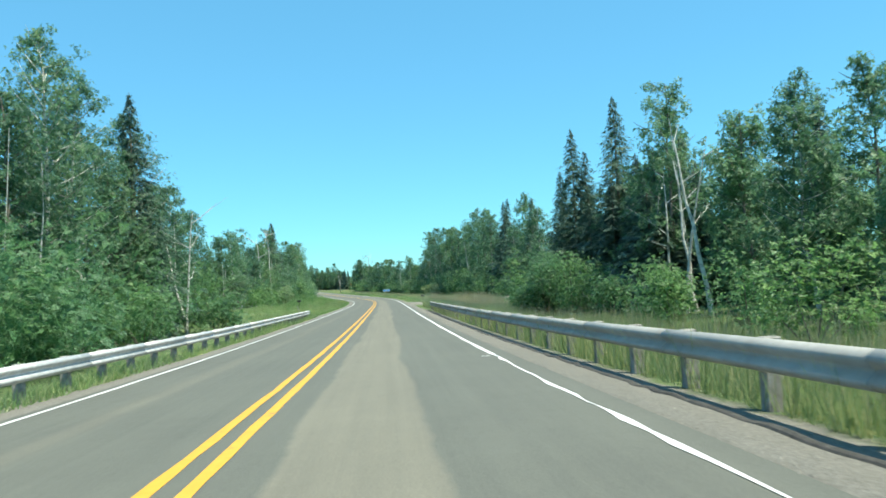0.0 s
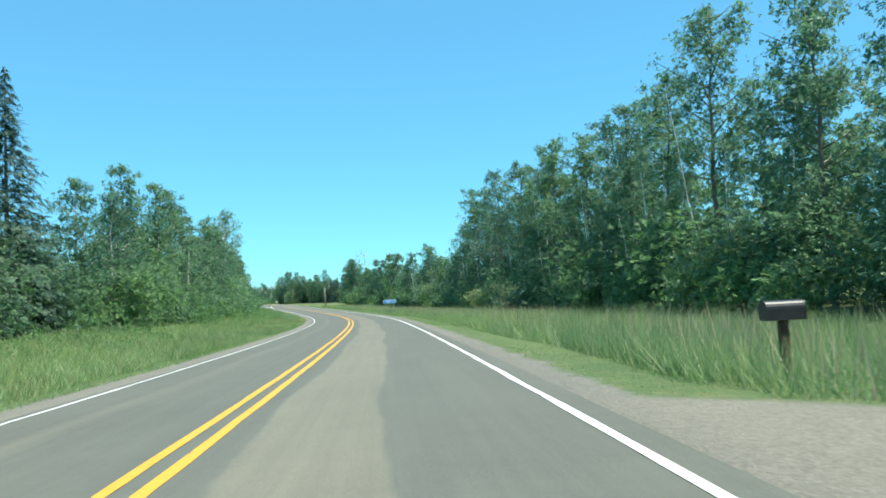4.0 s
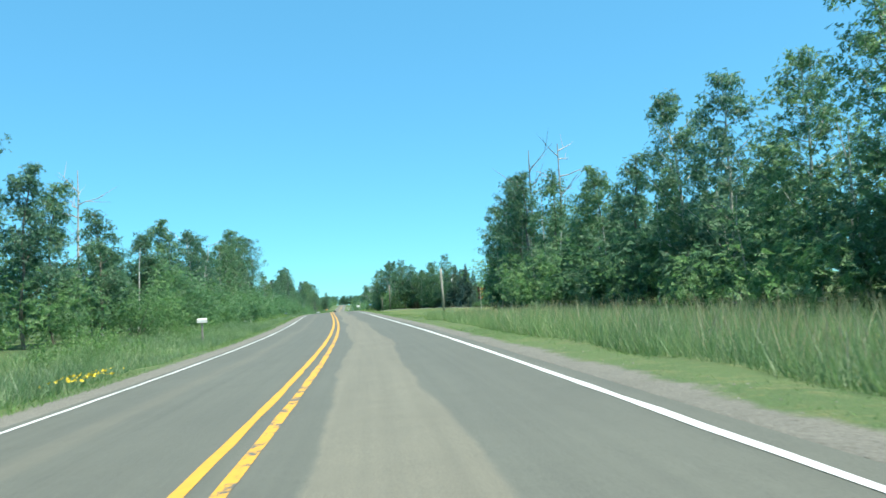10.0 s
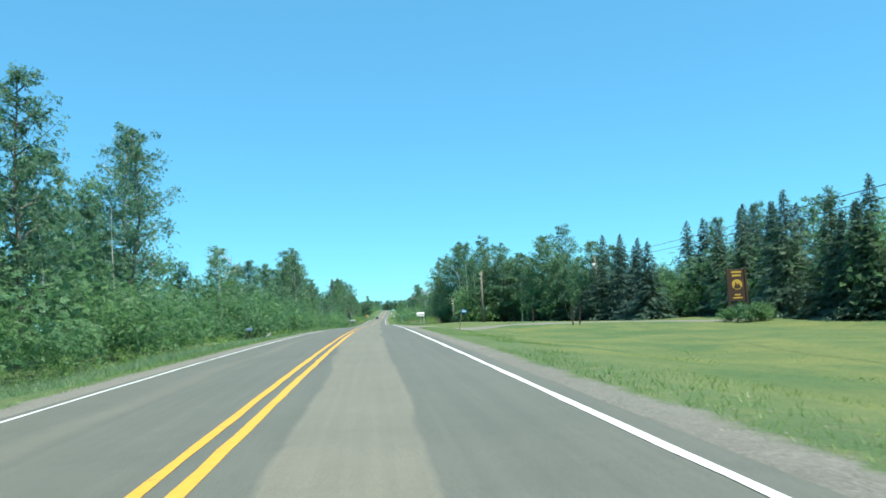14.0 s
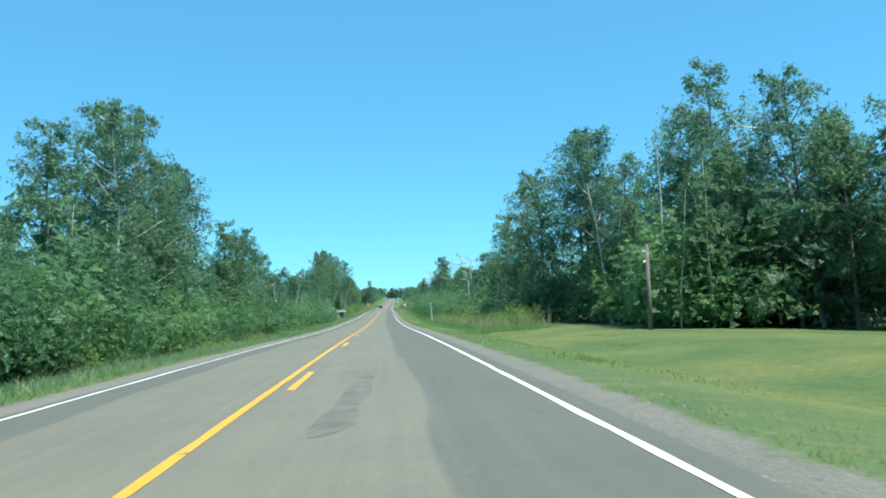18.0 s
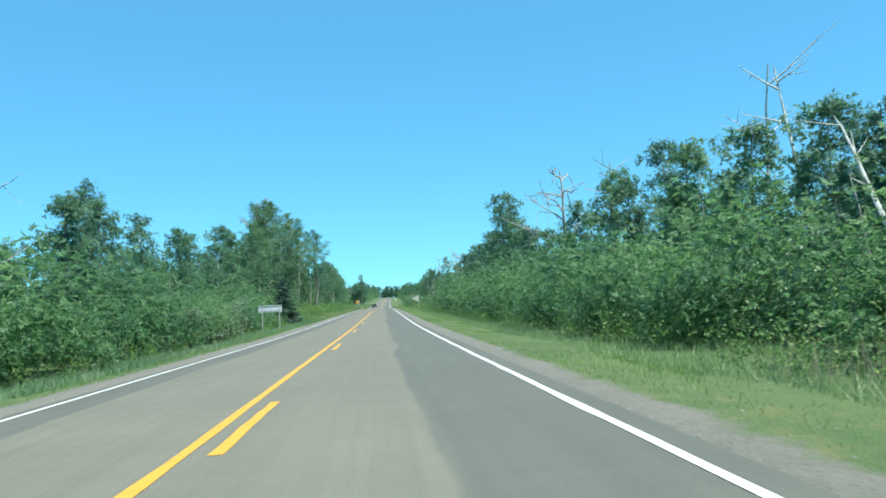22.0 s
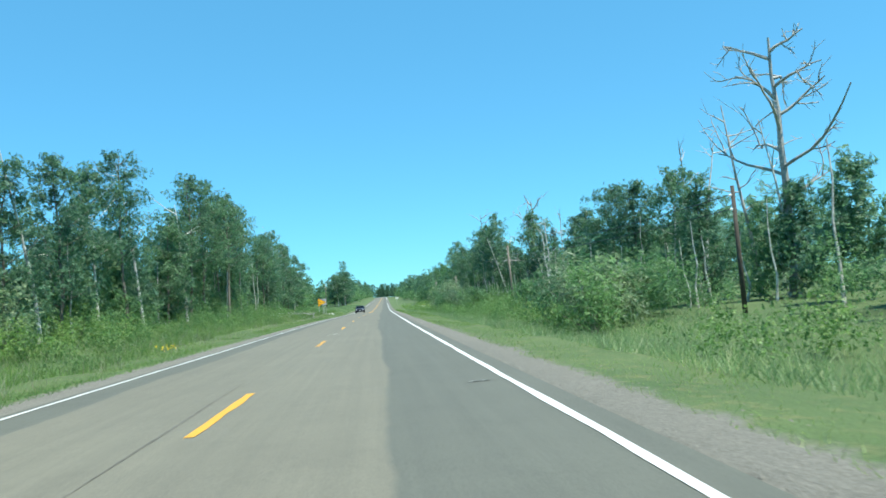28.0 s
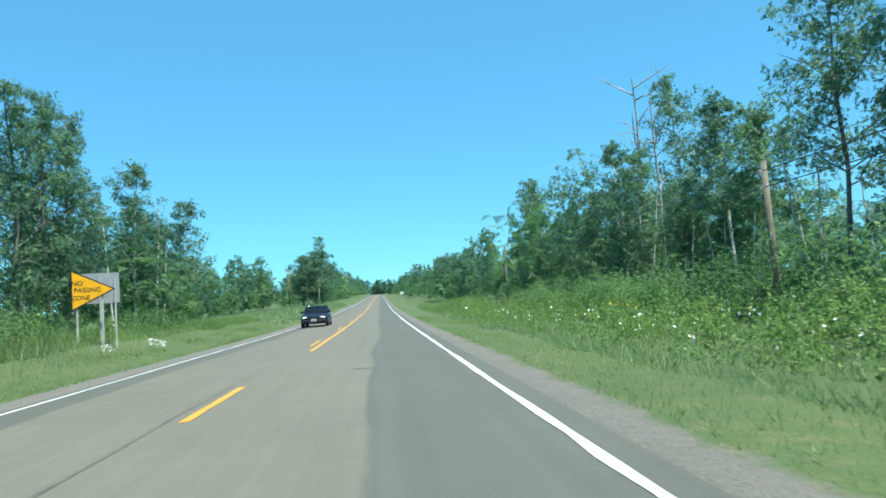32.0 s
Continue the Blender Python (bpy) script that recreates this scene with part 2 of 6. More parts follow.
M_GOLD = plain("ochre_paint", (0.6, 0.36, 0.05), 0.6, 0, 0.15, 6)
M_BOXW = plain("white_mailbox_enamel", (0.72, 0.71, 0.68), 0.45, 0, 0.12, 8)
M_MAILB = plain("blue_grey_enamel", (0.13, 0.2, 0.3), 0.5, 0, 0.15, 8)
M_CARPAINT = plain("dark_blue_car_paint", (0.012, 0.015, 0.03), 0.32, 0.1, 0.1, 3)
M_RUBBER = plain("tyre_rubber", (0.02, 0.02, 0.02), 0.85, 0, 0.2, 9)
M_CHROME = plain("chrome", (0.7, 0.7, 0.72), 0.15, 1.0, 0.05, 5)
M_TAR = plain("tar_seal", (0.06, 0.058, 0.054), 0.6, 0, 0.3, 5)
M_KERB = plain("dark_broken_asphalt", (0.055, 0.052, 0.047), 0.95, 0, 0.5, 9, 0.6)
M_STONE = plain("shoulder_pebbles", (0.2, 0.188, 0.163), 0.9, 0, 0.45, 3)


def car_glass():
    m, nt, b = material("car_glass")
    b.inputs["Base Color"].default_value = (0.02, 0.025, 0.03, 1)
    b.inputs["Roughness"].default_value = 0.05
    b.inputs["Specular IOR Level"].default_value = 0.8
    return m


def lit_lamp():
    m, nt, b = material("lit_headlamp")
    b.inputs["Emission Color"].default_value = (1, 0.97, 0.9, 1)
    b.inputs["Emission Strength"].default_value = 0.7
    return m


M_GLASS, M_LAMP = car_glass(), lit_lamp()


def worn_paint(name, col, wear):
    """Road paint, chipped through to the asphalt where the wear noise is high."""
    m, nt, b = material(name)
    c = ramp(nt, noise_tex(nt, 7), [(0.3, tuple(v * 0.86 for v in col)), (0.7, col)])
    chip = nt.nodes.new("ShaderNodeMapRange")
    chip.inputs["From Min"].default_value, chip.inputs["From Max"].default_value = wear, wear + 0.03
    nt.links.new(noise_tex(nt, 3.2, 7, 0.72), chip.inputs["Value"])
    c = mix(nt, chip.outputs[0], c, (0.108, 0.106, 0.092))
    nt.links.new(c, b.inputs["Base Color"])
    b.inputs["Roughness"].default_value = 0.65
    return m


M_WHITE = worn_paint("white_road_paint", (0.7, 0.7, 0.68), 0.7)
M_WHITE_W = worn_paint("faded_white_road_paint", (0.62, 0.62, 0.58), 0.52)
M_YELLOW = worn_paint("yellow_road_paint", (0.68, 0.345, 0.035), 0.64)
M_YELLOW_W = worn_paint("chipped_yellow_road_paint", (0.68, 0.345, 0.035), 0.54)


def maths(nt, op, a, b2=0.0):
    n = nt.nodes.new("ShaderNodeMath")
    n.operation = op
    for v, i in ((a, 0), (b2, 1)):
        if isinstance(v, (int, float)):
            n.inputs[i].default_value = v
        else:
            nt.links.new(v, n.inputs[i])
    return n.outputs[0]


def span(nt, v, a, b2, lo, hi):
    n = nt.nodes.new("ShaderNodeMapRange")
    for k, x in (("From Min", a), ("From Max", b2), ("To Min", lo), ("To Max", hi)):
        n.inputs[k].default_value = x
    nt.links.new(v, n.inputs["Value"])
    return n.outputs[0]


def asphalt():
    """Grey asphalt with an older brownish course showing in a band along the lanes; the map's u runs across the road, its v along."""
    m, nt, b = material("asphalt")
    uv = nt.nodes.new("ShaderNodeUVMap")
    sep = nt.nodes.new("ShaderNodeSeparateXYZ")
    nt.links.new(uv.outputs[0], sep.inputs[0])
    d, s = sep.outputs[0], sep.outputs[1]
    fine = noise_tex(nt, 55, 4, 0.7)
    mid = noise_tex(nt, 3.0, 5)
    big = noise_tex(nt, 0.35, 3)
    wob = maths(nt, "ADD", maths(nt, "MULTIPLY", maths(nt, "SUBTRACT", noise_tex(nt, 0.09, 3), 0.5), 0.9),
                maths(nt, "MULTIPLY", maths(nt, "SUBTRACT", mid, 0.5), 0.12))
    dd = maths(nt, "ADD", d, wob)
    lo = maths(nt, "ADD", span(nt, s, 345, 362, 0.62, 0.05), span(nt, s, 408, 432, 0.0, -2.75))
    hi = span(nt, s, 340, 400, 1.85, 1.95)
    inside = maths(nt, "MULTIPLY", span(nt, maths(nt, "SUBTRACT", dd, lo), -0.035, 0.035, 0, 1),
                   span(nt, maths(nt, "SUBTRACT", hi, dd), -0.035, 0.035, 0, 1))
    track = maths(nt, "MULTIPLY", span(nt, maths(nt, "ABSOLUTE", maths(nt, "ADD", dd, 2.2)), 0.1, 0.32, 0.45, 0), span(nt, s, 405, 425, 1, 0))
    inside = maths(nt, "MAXIMUM", inside, track)
    c = mix(nt, inside, (0.109, 0.111, 0.091), (0.159, 0.149, 0.115))
    c = mix(nt, 1.0, c, ramp(nt, fine, [(0.25, (0.72, 0.72, 0.72)), (0.75, (1.28, 1.28, 1.28))]), "MULTIPLY")
    c = mix(nt, 1.0, c, ramp(nt, big, [(0.3, (0.94, 0.94, 0.94)), (0.7, (1.05, 1.05, 1.04))]), "MULTIPLY")
    c = mix(nt, 1.0, c, ramp(nt, mid, [(0.3, (0.965, 0.965, 0.965)), (0.7, (1.03, 1.03, 1.03))]), "MULTIPLY")
    comb = nt.nodes.new("ShaderNodeCombineXYZ")
    nt.links.new(maths(nt, "MULTIPLY", d, 5.0), comb.inputs[0])
    nt.links.new(maths(nt, "MULTIPLY", s, 0.07), comb.inputs[1])
    streak = noise_tex(nt, 1.0, 5, 0.65, comb.outputs[0])
    c = mix(nt, 1.0, c, ramp(nt, streak, [(0.32, (0.91, 0.91, 0.91)), (0.68, (1.075, 1.07, 1.06))]), "MULTIPLY")
    blot = noise_tex(nt, 1.3, 6, 0.75)
    c = mix(nt, 1.0, c, ramp(nt, blot, [(0.3, (0.93, 0.93, 0.93)), (0.45, (1.0, 1.0, 1.0)), (0.75, (1.035, 1.035, 1.03))]), "MULTIPLY")
    nt.links.new(c, b.inputs["Base Color"])
    b.inputs["Roughness"].default_value = 0.8
    bump(nt, b, fine, 0.35, 0.01)
    return m


M_ASPHALT = asphalt()


# ---------------------------------------------------------------- mesh tools
def mesh_quads(name, quads, mat, nper=4):
    """A mesh of loose faces from an array (n, nper, 3)."""
    q = np.asarray(quads, np.float32)
    n = len(q)
    me = bpy.data.meshes.new(name)
    me.vertices.add(n * nper)
    me.vertices.foreach_set("co", q.reshape(-1))
    me.loops.add(n * nper)
    me.loops.foreach_set("vertex_index", np.arange(n * nper, dtype=np.int32))
    me.polygons.add(n)
    me.polygons.foreach_set("loop_start", np.arange(0, n * nper, nper, dtype=np.int32))
    me.update(calc_edges=True)
    me.materials.append(mat)
    return me


def mesh_grid(name, pts, mat, uv=None):
    """A sheet from an array of points (rows, columns, 3)."""
    r, c = pts.shape[:2]
    i = np.arange(r * c).reshape(r, c)
    f = np.stack([i[:-1, :-1], i[:-1, 1:], i[1:, 1:], i[1:, :-1]], -1).reshape(-1, 4)
    me = bpy.data.meshes.new(name)
    me.from_pydata(pts.reshape(-1, 3).tolist(), [], f.tolist())
    if uv is not None:
        lay = me.uv_layers.new(name="UVMap")
        lay.data.foreach_set("uv", np.asarray(uv, np.float32).reshape(-1, 2)[f.reshape(-1)].reshape(-1))
    me.materials.append(mat)
    me.update()
    return me


def tube(points, radii, sides=6):
    """Quads of a tapered tube along points."""
    p, r = np.asarray(points, float), np.asarray(radii, float)
    d = np.gradient(p, axis=0)
    d /= np.linalg.norm(d, axis=1)[:, None] + 1e-9
    ref = np.where(np.abs(d[:, 2:3]) > 0.9, [[1.0, 0, 0]], [[0, 0, 1.0]])
    u = np.cross(d, ref)
    u /= np.linalg.norm(u, axis=1)[:, None]
    v = np.cross(d, u)
    a = np.linspace(0, 2 * np.pi, sides + 1)[None, :, None]
    ring = p[:, None] + r[:, None, None] * (np.cos(a) * u[:, None] + np.sin(a) * v[:, None])
    return np.stack([ring[:-1, :-1], ring[:-1, 1:], ring[1:, 1:], ring[1:, :-1]], 2).reshape(-1, 4, 3)


def leaf_quads(rng, centres, size):
    """Diamond leaves with random turns round the given centres."""
    n = len(centres)
    a = rng.normal(size=(n, 3))
    a[:, 2] *= 0.7
    a /= np.linalg.norm(a, axis=1)[:, None]
    b = np.cross(a, rng.normal(size=(n, 3)))
    b /= np.linalg.norm(b, axis=1)[:, None] + 1e-9
    s = (size * rng.uniform(0.6, 1.4, n))[:, None]
    c = np.asarray(centres)
    n3 = np.cross(a, b) * s * 0.18
    return np.stack([c - a * s * 0.6, c - b * s * 0.42 + n3, c + a * s * 0.6, c + b * s * 0.42 + n3], 1)


def leaf_tris(rng, centres, out, size):
    """Small three-cornered leaves that tend to face outwards and up."""
    n = len(centres)
    nn = out / (np.linalg.norm(out, axis=1)[:, None] + 1e-6) * 0.55 + np.array([0, 0, 0.5]) + rng.normal(0, 0.55, (n, 3))
    nn /= np.linalg.norm(nn, axis=1)[:, None]
    a = np.cross(nn, rng.normal(size=(n, 3)))
    a /= np.linalg.norm(a, axis=1)[:, None] + 1e-9
    b = np.cross(nn, a)
    s = (size * rng.uniform(0.6, 1.45, n))[:, None]
    k = rng.uniform(-0.25, 0.25, (n, 1))
    return np.stack([centres - a * s * 0.6, centres + a * s * 0.6, centres + (b * 0.85 + a * k) * s], 1)


def aspen(seed, h, lo=0.1, width=0.2, leaves=1500, size=0.2, limbs=18):
    """Bark and leaves of a broadleaf tree: a bent trunk, limbs from low down, leaves in clumps along the limbs."""
    rng = np.random.default_rng(seed)
    z = np.linspace(0, 1, 8)
    bend = np.cumsum(rng.normal(0, 0.01, (8, 2)), 0) * h
    trunk = np.c_[bend - bend[0], z * h * 0.96]
    bark = [tube(trunk, 0.009 * h * (1 - z * 0.9) + 0.012, 6)]
    centres, outs = [], []
    for k in range(limbs):
        t = (k + rng.uniform(0, 1)) / limbs
        f = lo + (0.99 - lo) * t
        base = np.array([np.interp(f, z, trunk[:, i]) for i in range(3)])
        ang = k * 2.4 + rng.uniform(-0.6, 0.6)
        prof = (0.35 + 0.65 * math.sin(math.pi * (0.18 + 0.62 * t))) * ((1 - t) ** 0.5 + 0.1)
        length = h * width * prof * rng.uniform(0.72, 1.14) + 0.2
        up = rng.uniform(0.2, 0.8)
        r = np.linspace(0, 1, 4)[:, None]
        way = np.array([math.cos(ang), math.sin(ang), up])
        pts = base + way * r * length + np.array([0, 0, 0.2 * length]) * r ** 2
        bark.append(tube(pts, np.linspace(0.0032 * h, 0.008, 4), 3))
        n = int(leaves / limbs * (0.55 + 0.9 * prof))
        m = max(4, int(length * 4))
        hubs = base + way * rng.uniform(0.2, 1.08, (m, 1)) * length + np.clip(rng.normal(0, 1, (m, 3)), -1.7, 1.7) * (0.1 * length + 0.1)
        off = np.clip(rng.normal(0, 0.25, (n, 3)), -0.5, 0.5) * np.array([1, 1, 0.8]) * (0.6 + length * 0.2)
        hub = hubs[rng.integers(0, m, n)]
        centres.append(hub + off)
        axis = np.c_[hub[:, :2] - base[:2], np.zeros(n)]
        outs.append(off * 2.0 + axis * 0.5)
    c, o = np.concatenate(centres), np.concatenate(outs)
    c[:, 2] = np.where(c[:, 2] < 0.2, rng.uniform(0.2, 1.2, len(c)), c[:, 2])
    return np.concatenate(bark), leaf_tris(rng, c, o, size)


def spruce(seed, h, leaves=2200, width=0.26):
    """Bark and needle sprays of a spire-shaped conifer: drooping boughs all up the trunk, uneven in length."""
    rng = np.random.default_rng(seed)
    z = np.linspace(0, 1, 6)
    bark = [tube(np.c_[z * 0, z * 0, z * h], 0.012 * h * (1 - z) + 0.01, 6)]
    boughs = int(h * 16)
    out = []
    for k in range(boughs):
        f = 0.04 + 0.95 * (k + rng.uniform(0, 1)) / boughs
        ang = k * 2.4 + rng.uniform(-0.5, 0.5)
        rad = (h * width * (1 - f) ** 0.95 + 0.05) * rng.uniform(0.6, 1.15)
        per = int(leaves / boughs * (0.35 + 1.3 * (1 - f))) + 3
        t = rng.uniform(0.1, 1, per) ** 0.8
        d = np.array([math.cos(ang), math.sin(ang), 0.0])
        side = np.array([-math.sin(ang), math.cos(ang), 0.0])
        spread = rng.normal(0, 0.16, per) * rad * (0.4 + t)
        c = d * (t * rad)[:, None] + side * spread[:, None]
        c[:, 2] = f * h - 0.42 * rad * t ** 1.4 + 0.12 * rad * t ** 4 + rng.normal(0, 0.06, per)
        ln = rng.uniform(0.3, 0.55, (per, 1)) * (0.55 + 0.035 * h)
        ln *= 0.3 + 0.7 * (1 - f) ** 0.5
        tip = d * 0.8 + np.array([0, 0, -0.55]) + rng.normal(0, 0.3, (per, 3))
        w = side + rng.normal(0, 0.35, (per, 3))
        out.append(np.stack([c - w * ln * 0.3, c + w * ln * 0.3, c + tip * ln], 1))
    return np.concatenate(bark), np.concatenate(out)


def shrub(seed, h, w, leaves=500, size=0.2):
    rng = np.random.default_rng(seed)
    hubs = np.c_[np.clip(rng.normal(0, 0.32, (14, 2)), -0.55, 0.55) * w, rng.uniform(0.25, 0.95, 14) * h]
    hubs[:, 2] *= np.clip(1.15 - (np.hypot(hubs[:, 0], hubs[:, 1]) / w) ** 2, 0.4, 1)
    c = hubs[rng.integers(0, 14, leaves)] + np.clip(rng.normal(0, 0.2, (leaves, 3)), -0.36, 0.36) * np.array([w * 0.8, w * 0.8, h * 0.6])
    c[:, 2] = np.abs(c[:, 2]) + 0.05
    stems = [tube(np.array([[0, 0, 0], hh * 0.5, hh]), [0.03, 0.02, 0.008], 4) for hh in hubs[:7]]
    return np.concatenate(stems), leaf_tris(rng, c, c - np.array([0, 0, h * 0.3]), size)


def thing(name, x, y, z, label, category, group="", turn=0.0):
    ob = new(name)
    ob.empty_display_size = 0.2
    ob.matrix_world = pose(x, y, z, 0, 0, turn)
    return tagged(ob, label, category, group)


def piece(name, me, parent, label=""):
    ob = new(name, me)
    ob.parent = parent
    return tagged(ob, label)


# ---------------------------------------------------------------- solid shapes
def box(bm, x0, x1, y0, y1, z0, z1, bevel=0.0):
    vs = [bm.verts.new((x, y, z)) for z in (z0, z1) for y in (y0, y1) for x in (x0, x1)]
    fs = [bm.faces.new([vs[i] for i in q]) for q in ((0, 2, 3, 1), (4, 5, 7, 6), (0, 1, 5, 4), (2, 6, 7, 3), (0, 4, 6, 2), (1, 3, 7, 5))]
    if bevel:
        es = {e for f in fs for e in f.edges}
        bmesh.ops.bevel(bm, geom=list(es), offset=bevel, segments=1, affect="EDGES")
    return bm


def rod(bm, a, b, r0, r1=None, sides=8):
    a, b = Vector(a), Vector(b)
    r1 = r0 if r1 is None else r1
    q = (b - a).to_track_quat("Z", "Y")
    rings = []
    for p, r in ((a, r0), (b, r1)):
        rings.append([bm.verts.new(p + q @ Vector((r * math.cos(k * math.tau / sides), r * math.sin(k * math.tau / sides), 0))) for k in range(sides)])
    for k in range(sides):
        bm.faces.new((rings[0][k], rings[0][(k + 1) % sides], rings[1][(k + 1) % sides], rings[1][k]))
    bm.faces.new(rings[0][::-1])
    bm.faces.new(rings[1])
    return bm


def slab(bm, outline, y0, y1):
    """A plate with an outline of (x, z) points, from y0 to y1."""
    f = [bm.verts.new((x, y0, z)) for x, z in outline]
    b = [bm.verts.new((x, y1, z)) for x, z in outline]
    bm.faces.new(f)
    bm.faces.new(b[::-1])
    n = len(outline)
    for k in range(n):
        bm.faces.new((f[k], b[k], b[(k + 1) % n], f[(k + 1) % n]))
    return bm


def rounded(w, h, r, n=4, x=0.0, z=0.0):
    out = []
    for cx, cz, a in ((w / 2 - r, h / 2 - r, 0), (-w / 2 + r, h / 2 - r, 90), (-w / 2 + r, -h / 2 + r, 180), (w / 2 - r, -h / 2 + r, 270)):
        out += [(x + cx + r * math.cos(radians(a + 90 * k / n)), z + cz + r * math.sin(radians(a + 90 * k / n))) for k in range(n + 1)]
    return out


def part(name, bm, mat, parent, label="", smooth=False):
    bmesh.ops.recalc_face_normals(bm, faces=bm.faces)
    me = bpy.data.meshes.new(name)
    bm.to_mesh(me)
    bm.free()
    me.materials.append(mat)
    if smooth:
        for p in me.polygons:
            p.use_smooth = True
    ob = new(name, me)
    ob.parent = parent
    return tagged(ob, label)


def lettering(name, text, size, mat, parent, x, y, z, label=""):
    """Raised letters that face -y."""
    cu = bpy.data.curves.new(name, "FONT")
    cu.body, cu.size, cu.align_x, cu.align_y, cu.extrude, cu.offset = text, size, "CENTER", "CENTER", 0.002, 0.0015
    tmp = bpy.data.objects.new(name, cu)
    scene.collection.objects.link(tmp)
    bpy.context.view_layer.update()
    me = bpy.data.meshes.new_from_object(tmp.evaluated_get(bpy.context.evaluated_depsgraph_get()))
    bpy.data.objects.remove(tmp)
    me.transform(pose(x, y, z, 90, 0, 0))
    me.materials.clear()
    me.materials.append(mat)
    ob = new(name, me)
    ob.parent = parent
    return tagged(ob, label)


# ---------------------------------------------------------------- ground and road
def bands(s, marks):
    """Weights, one per band, that sum to 1 along the road; marks: (start, end) of the blend into the next band."""
    w, rest = [], np.ones_like(np.asarray(s, float))
    for a, b in marks:
        k = np.clip((np.asarray(s, float) - a) / (b - a), 0, 1)
        w.append(rest * (1 - k))
        rest = rest * k
    return w + [rest]


OUT = [0, 3.7, 4.0, 5.2, 6.0, 8.0, 10, 13.6, 20, 30, 45, 200]
RIGHT = [[0, -0.06, -0.07, -0.16, -0.45, -0.9, -1.0, -0.7, -0.3, -0.1, 0.1, 0.5],        # falling away behind the rail
         [0, -0.06, -0.07, -0.1, -0.16, -0.35, -0.55, -0.5, -0.3, -0.1, 0.1, 0.5],       # verge before the lawns
         [0, -0.06, -0.07, -0.11, -0.2, -0.5, -0.85, -1.25, -1.45, -1.75, -1.7, -1.0],   # sunken lawn
         [0, -0.06, -0.07, -0.11, -0.2, -0.6, -0.55, -0.42, -0.8, -1.35, -1.45, -0.8],     # level lawn behind a swale
         [0, -0.06, -0.07, -0.11, -0.2, -0.5, -0.6, -0.5, -0.3, -0.1, 0.1, 0.5]]         # ditch and woods
LEFT = [[0, -0.06, -0.07, -0.11, -0.2, -0.45, -0.6, -0.5, -0.3, -0.1, 0.1, 0.5],
        [0, -0.06, -0.07, -0.1, -0.12, 0.18, 0.55, 1.0, 1.3, 1.5, 1.9, 2.4],              # rising meadow inside the bend
        [0, -0.06, -0.07, -0.1, -0.14, 0.0, 0.22, 0.55, 0.85, 1.1, 1.3, 1.5],             # lower meadow
        [0, -0.06, -0.07, -0.11, -0.2, -0.45, -0.6, -0.5, -0.3, -0.1, 0.1, 0.5],          # shallow ditch before near shrubs
        [0, -0.06, -0.07, -0.11, -0.2, -0.1, 0.15, 0.48, 0.65, 0.8, 0.9, 1.1],            # weedy bank
        [0, -0.06, -0.07, -0.1, -0.05, 0.3, 0.62, 0.95, 1.05, 1.15, 1.3, 1.5],            # higher weedy bank
        [0, -0.06, -0.07, -0.1, 0.2, 0.72, 0.75, 0.7, 0.6, 0.6, 0.7, 0.9]]                # low bank at the far end


def cross(s, d):
    """Ground height over the crown of the road, s along and d across."""
    d = np.asarray(d, float)
    a = np.abs(d)
    wr = bands(s, [(62, 78), (305, 325), (376, 390), (478, 492)])
    wl = bands(s, [(58, 74), (196, 222), (305, 330), (594, 616), (684, 706), (755, 778)])
    zr = sum(w * np.interp(a, OUT, r) for w, r in zip(wr, RIGHT))
    zl = sum(w * np.interp(a, OUT, r) for w, r in zip(wl, LEFT))
    return np.where(d > 0, zr, zl)


def tilt(s, d):
    return bank(s) * np.clip(d, -45, 45)


def ground_z(s, d):
    return road_z(s) + cross(s, d) + tilt(s, d)


def place(s, d):
    x, y = road_xy(s, d)
    return float(x), float(y), float(ground_z(s, d))


DRIVES = [(390.6, 2.0, 1, 60), (92.0, 3.4, 1, 26), (402.0, 2.6, -1, 40)]     # s, half width, side, length


def on_drive(s, d, grow=0.0):
    s, d = np.asarray(s, float), np.asarray(d, float)
    hit = np.zeros(np.broadcast(s, d).shape, bool)
    for c, w, side, far in DRIVES:
        a = d * side
        hit |= (a > 3.5) & (a < far) & (np.abs(s - c) < w + grow + np.clip(12 - a, 0, 8) * 0.9)
    return hit


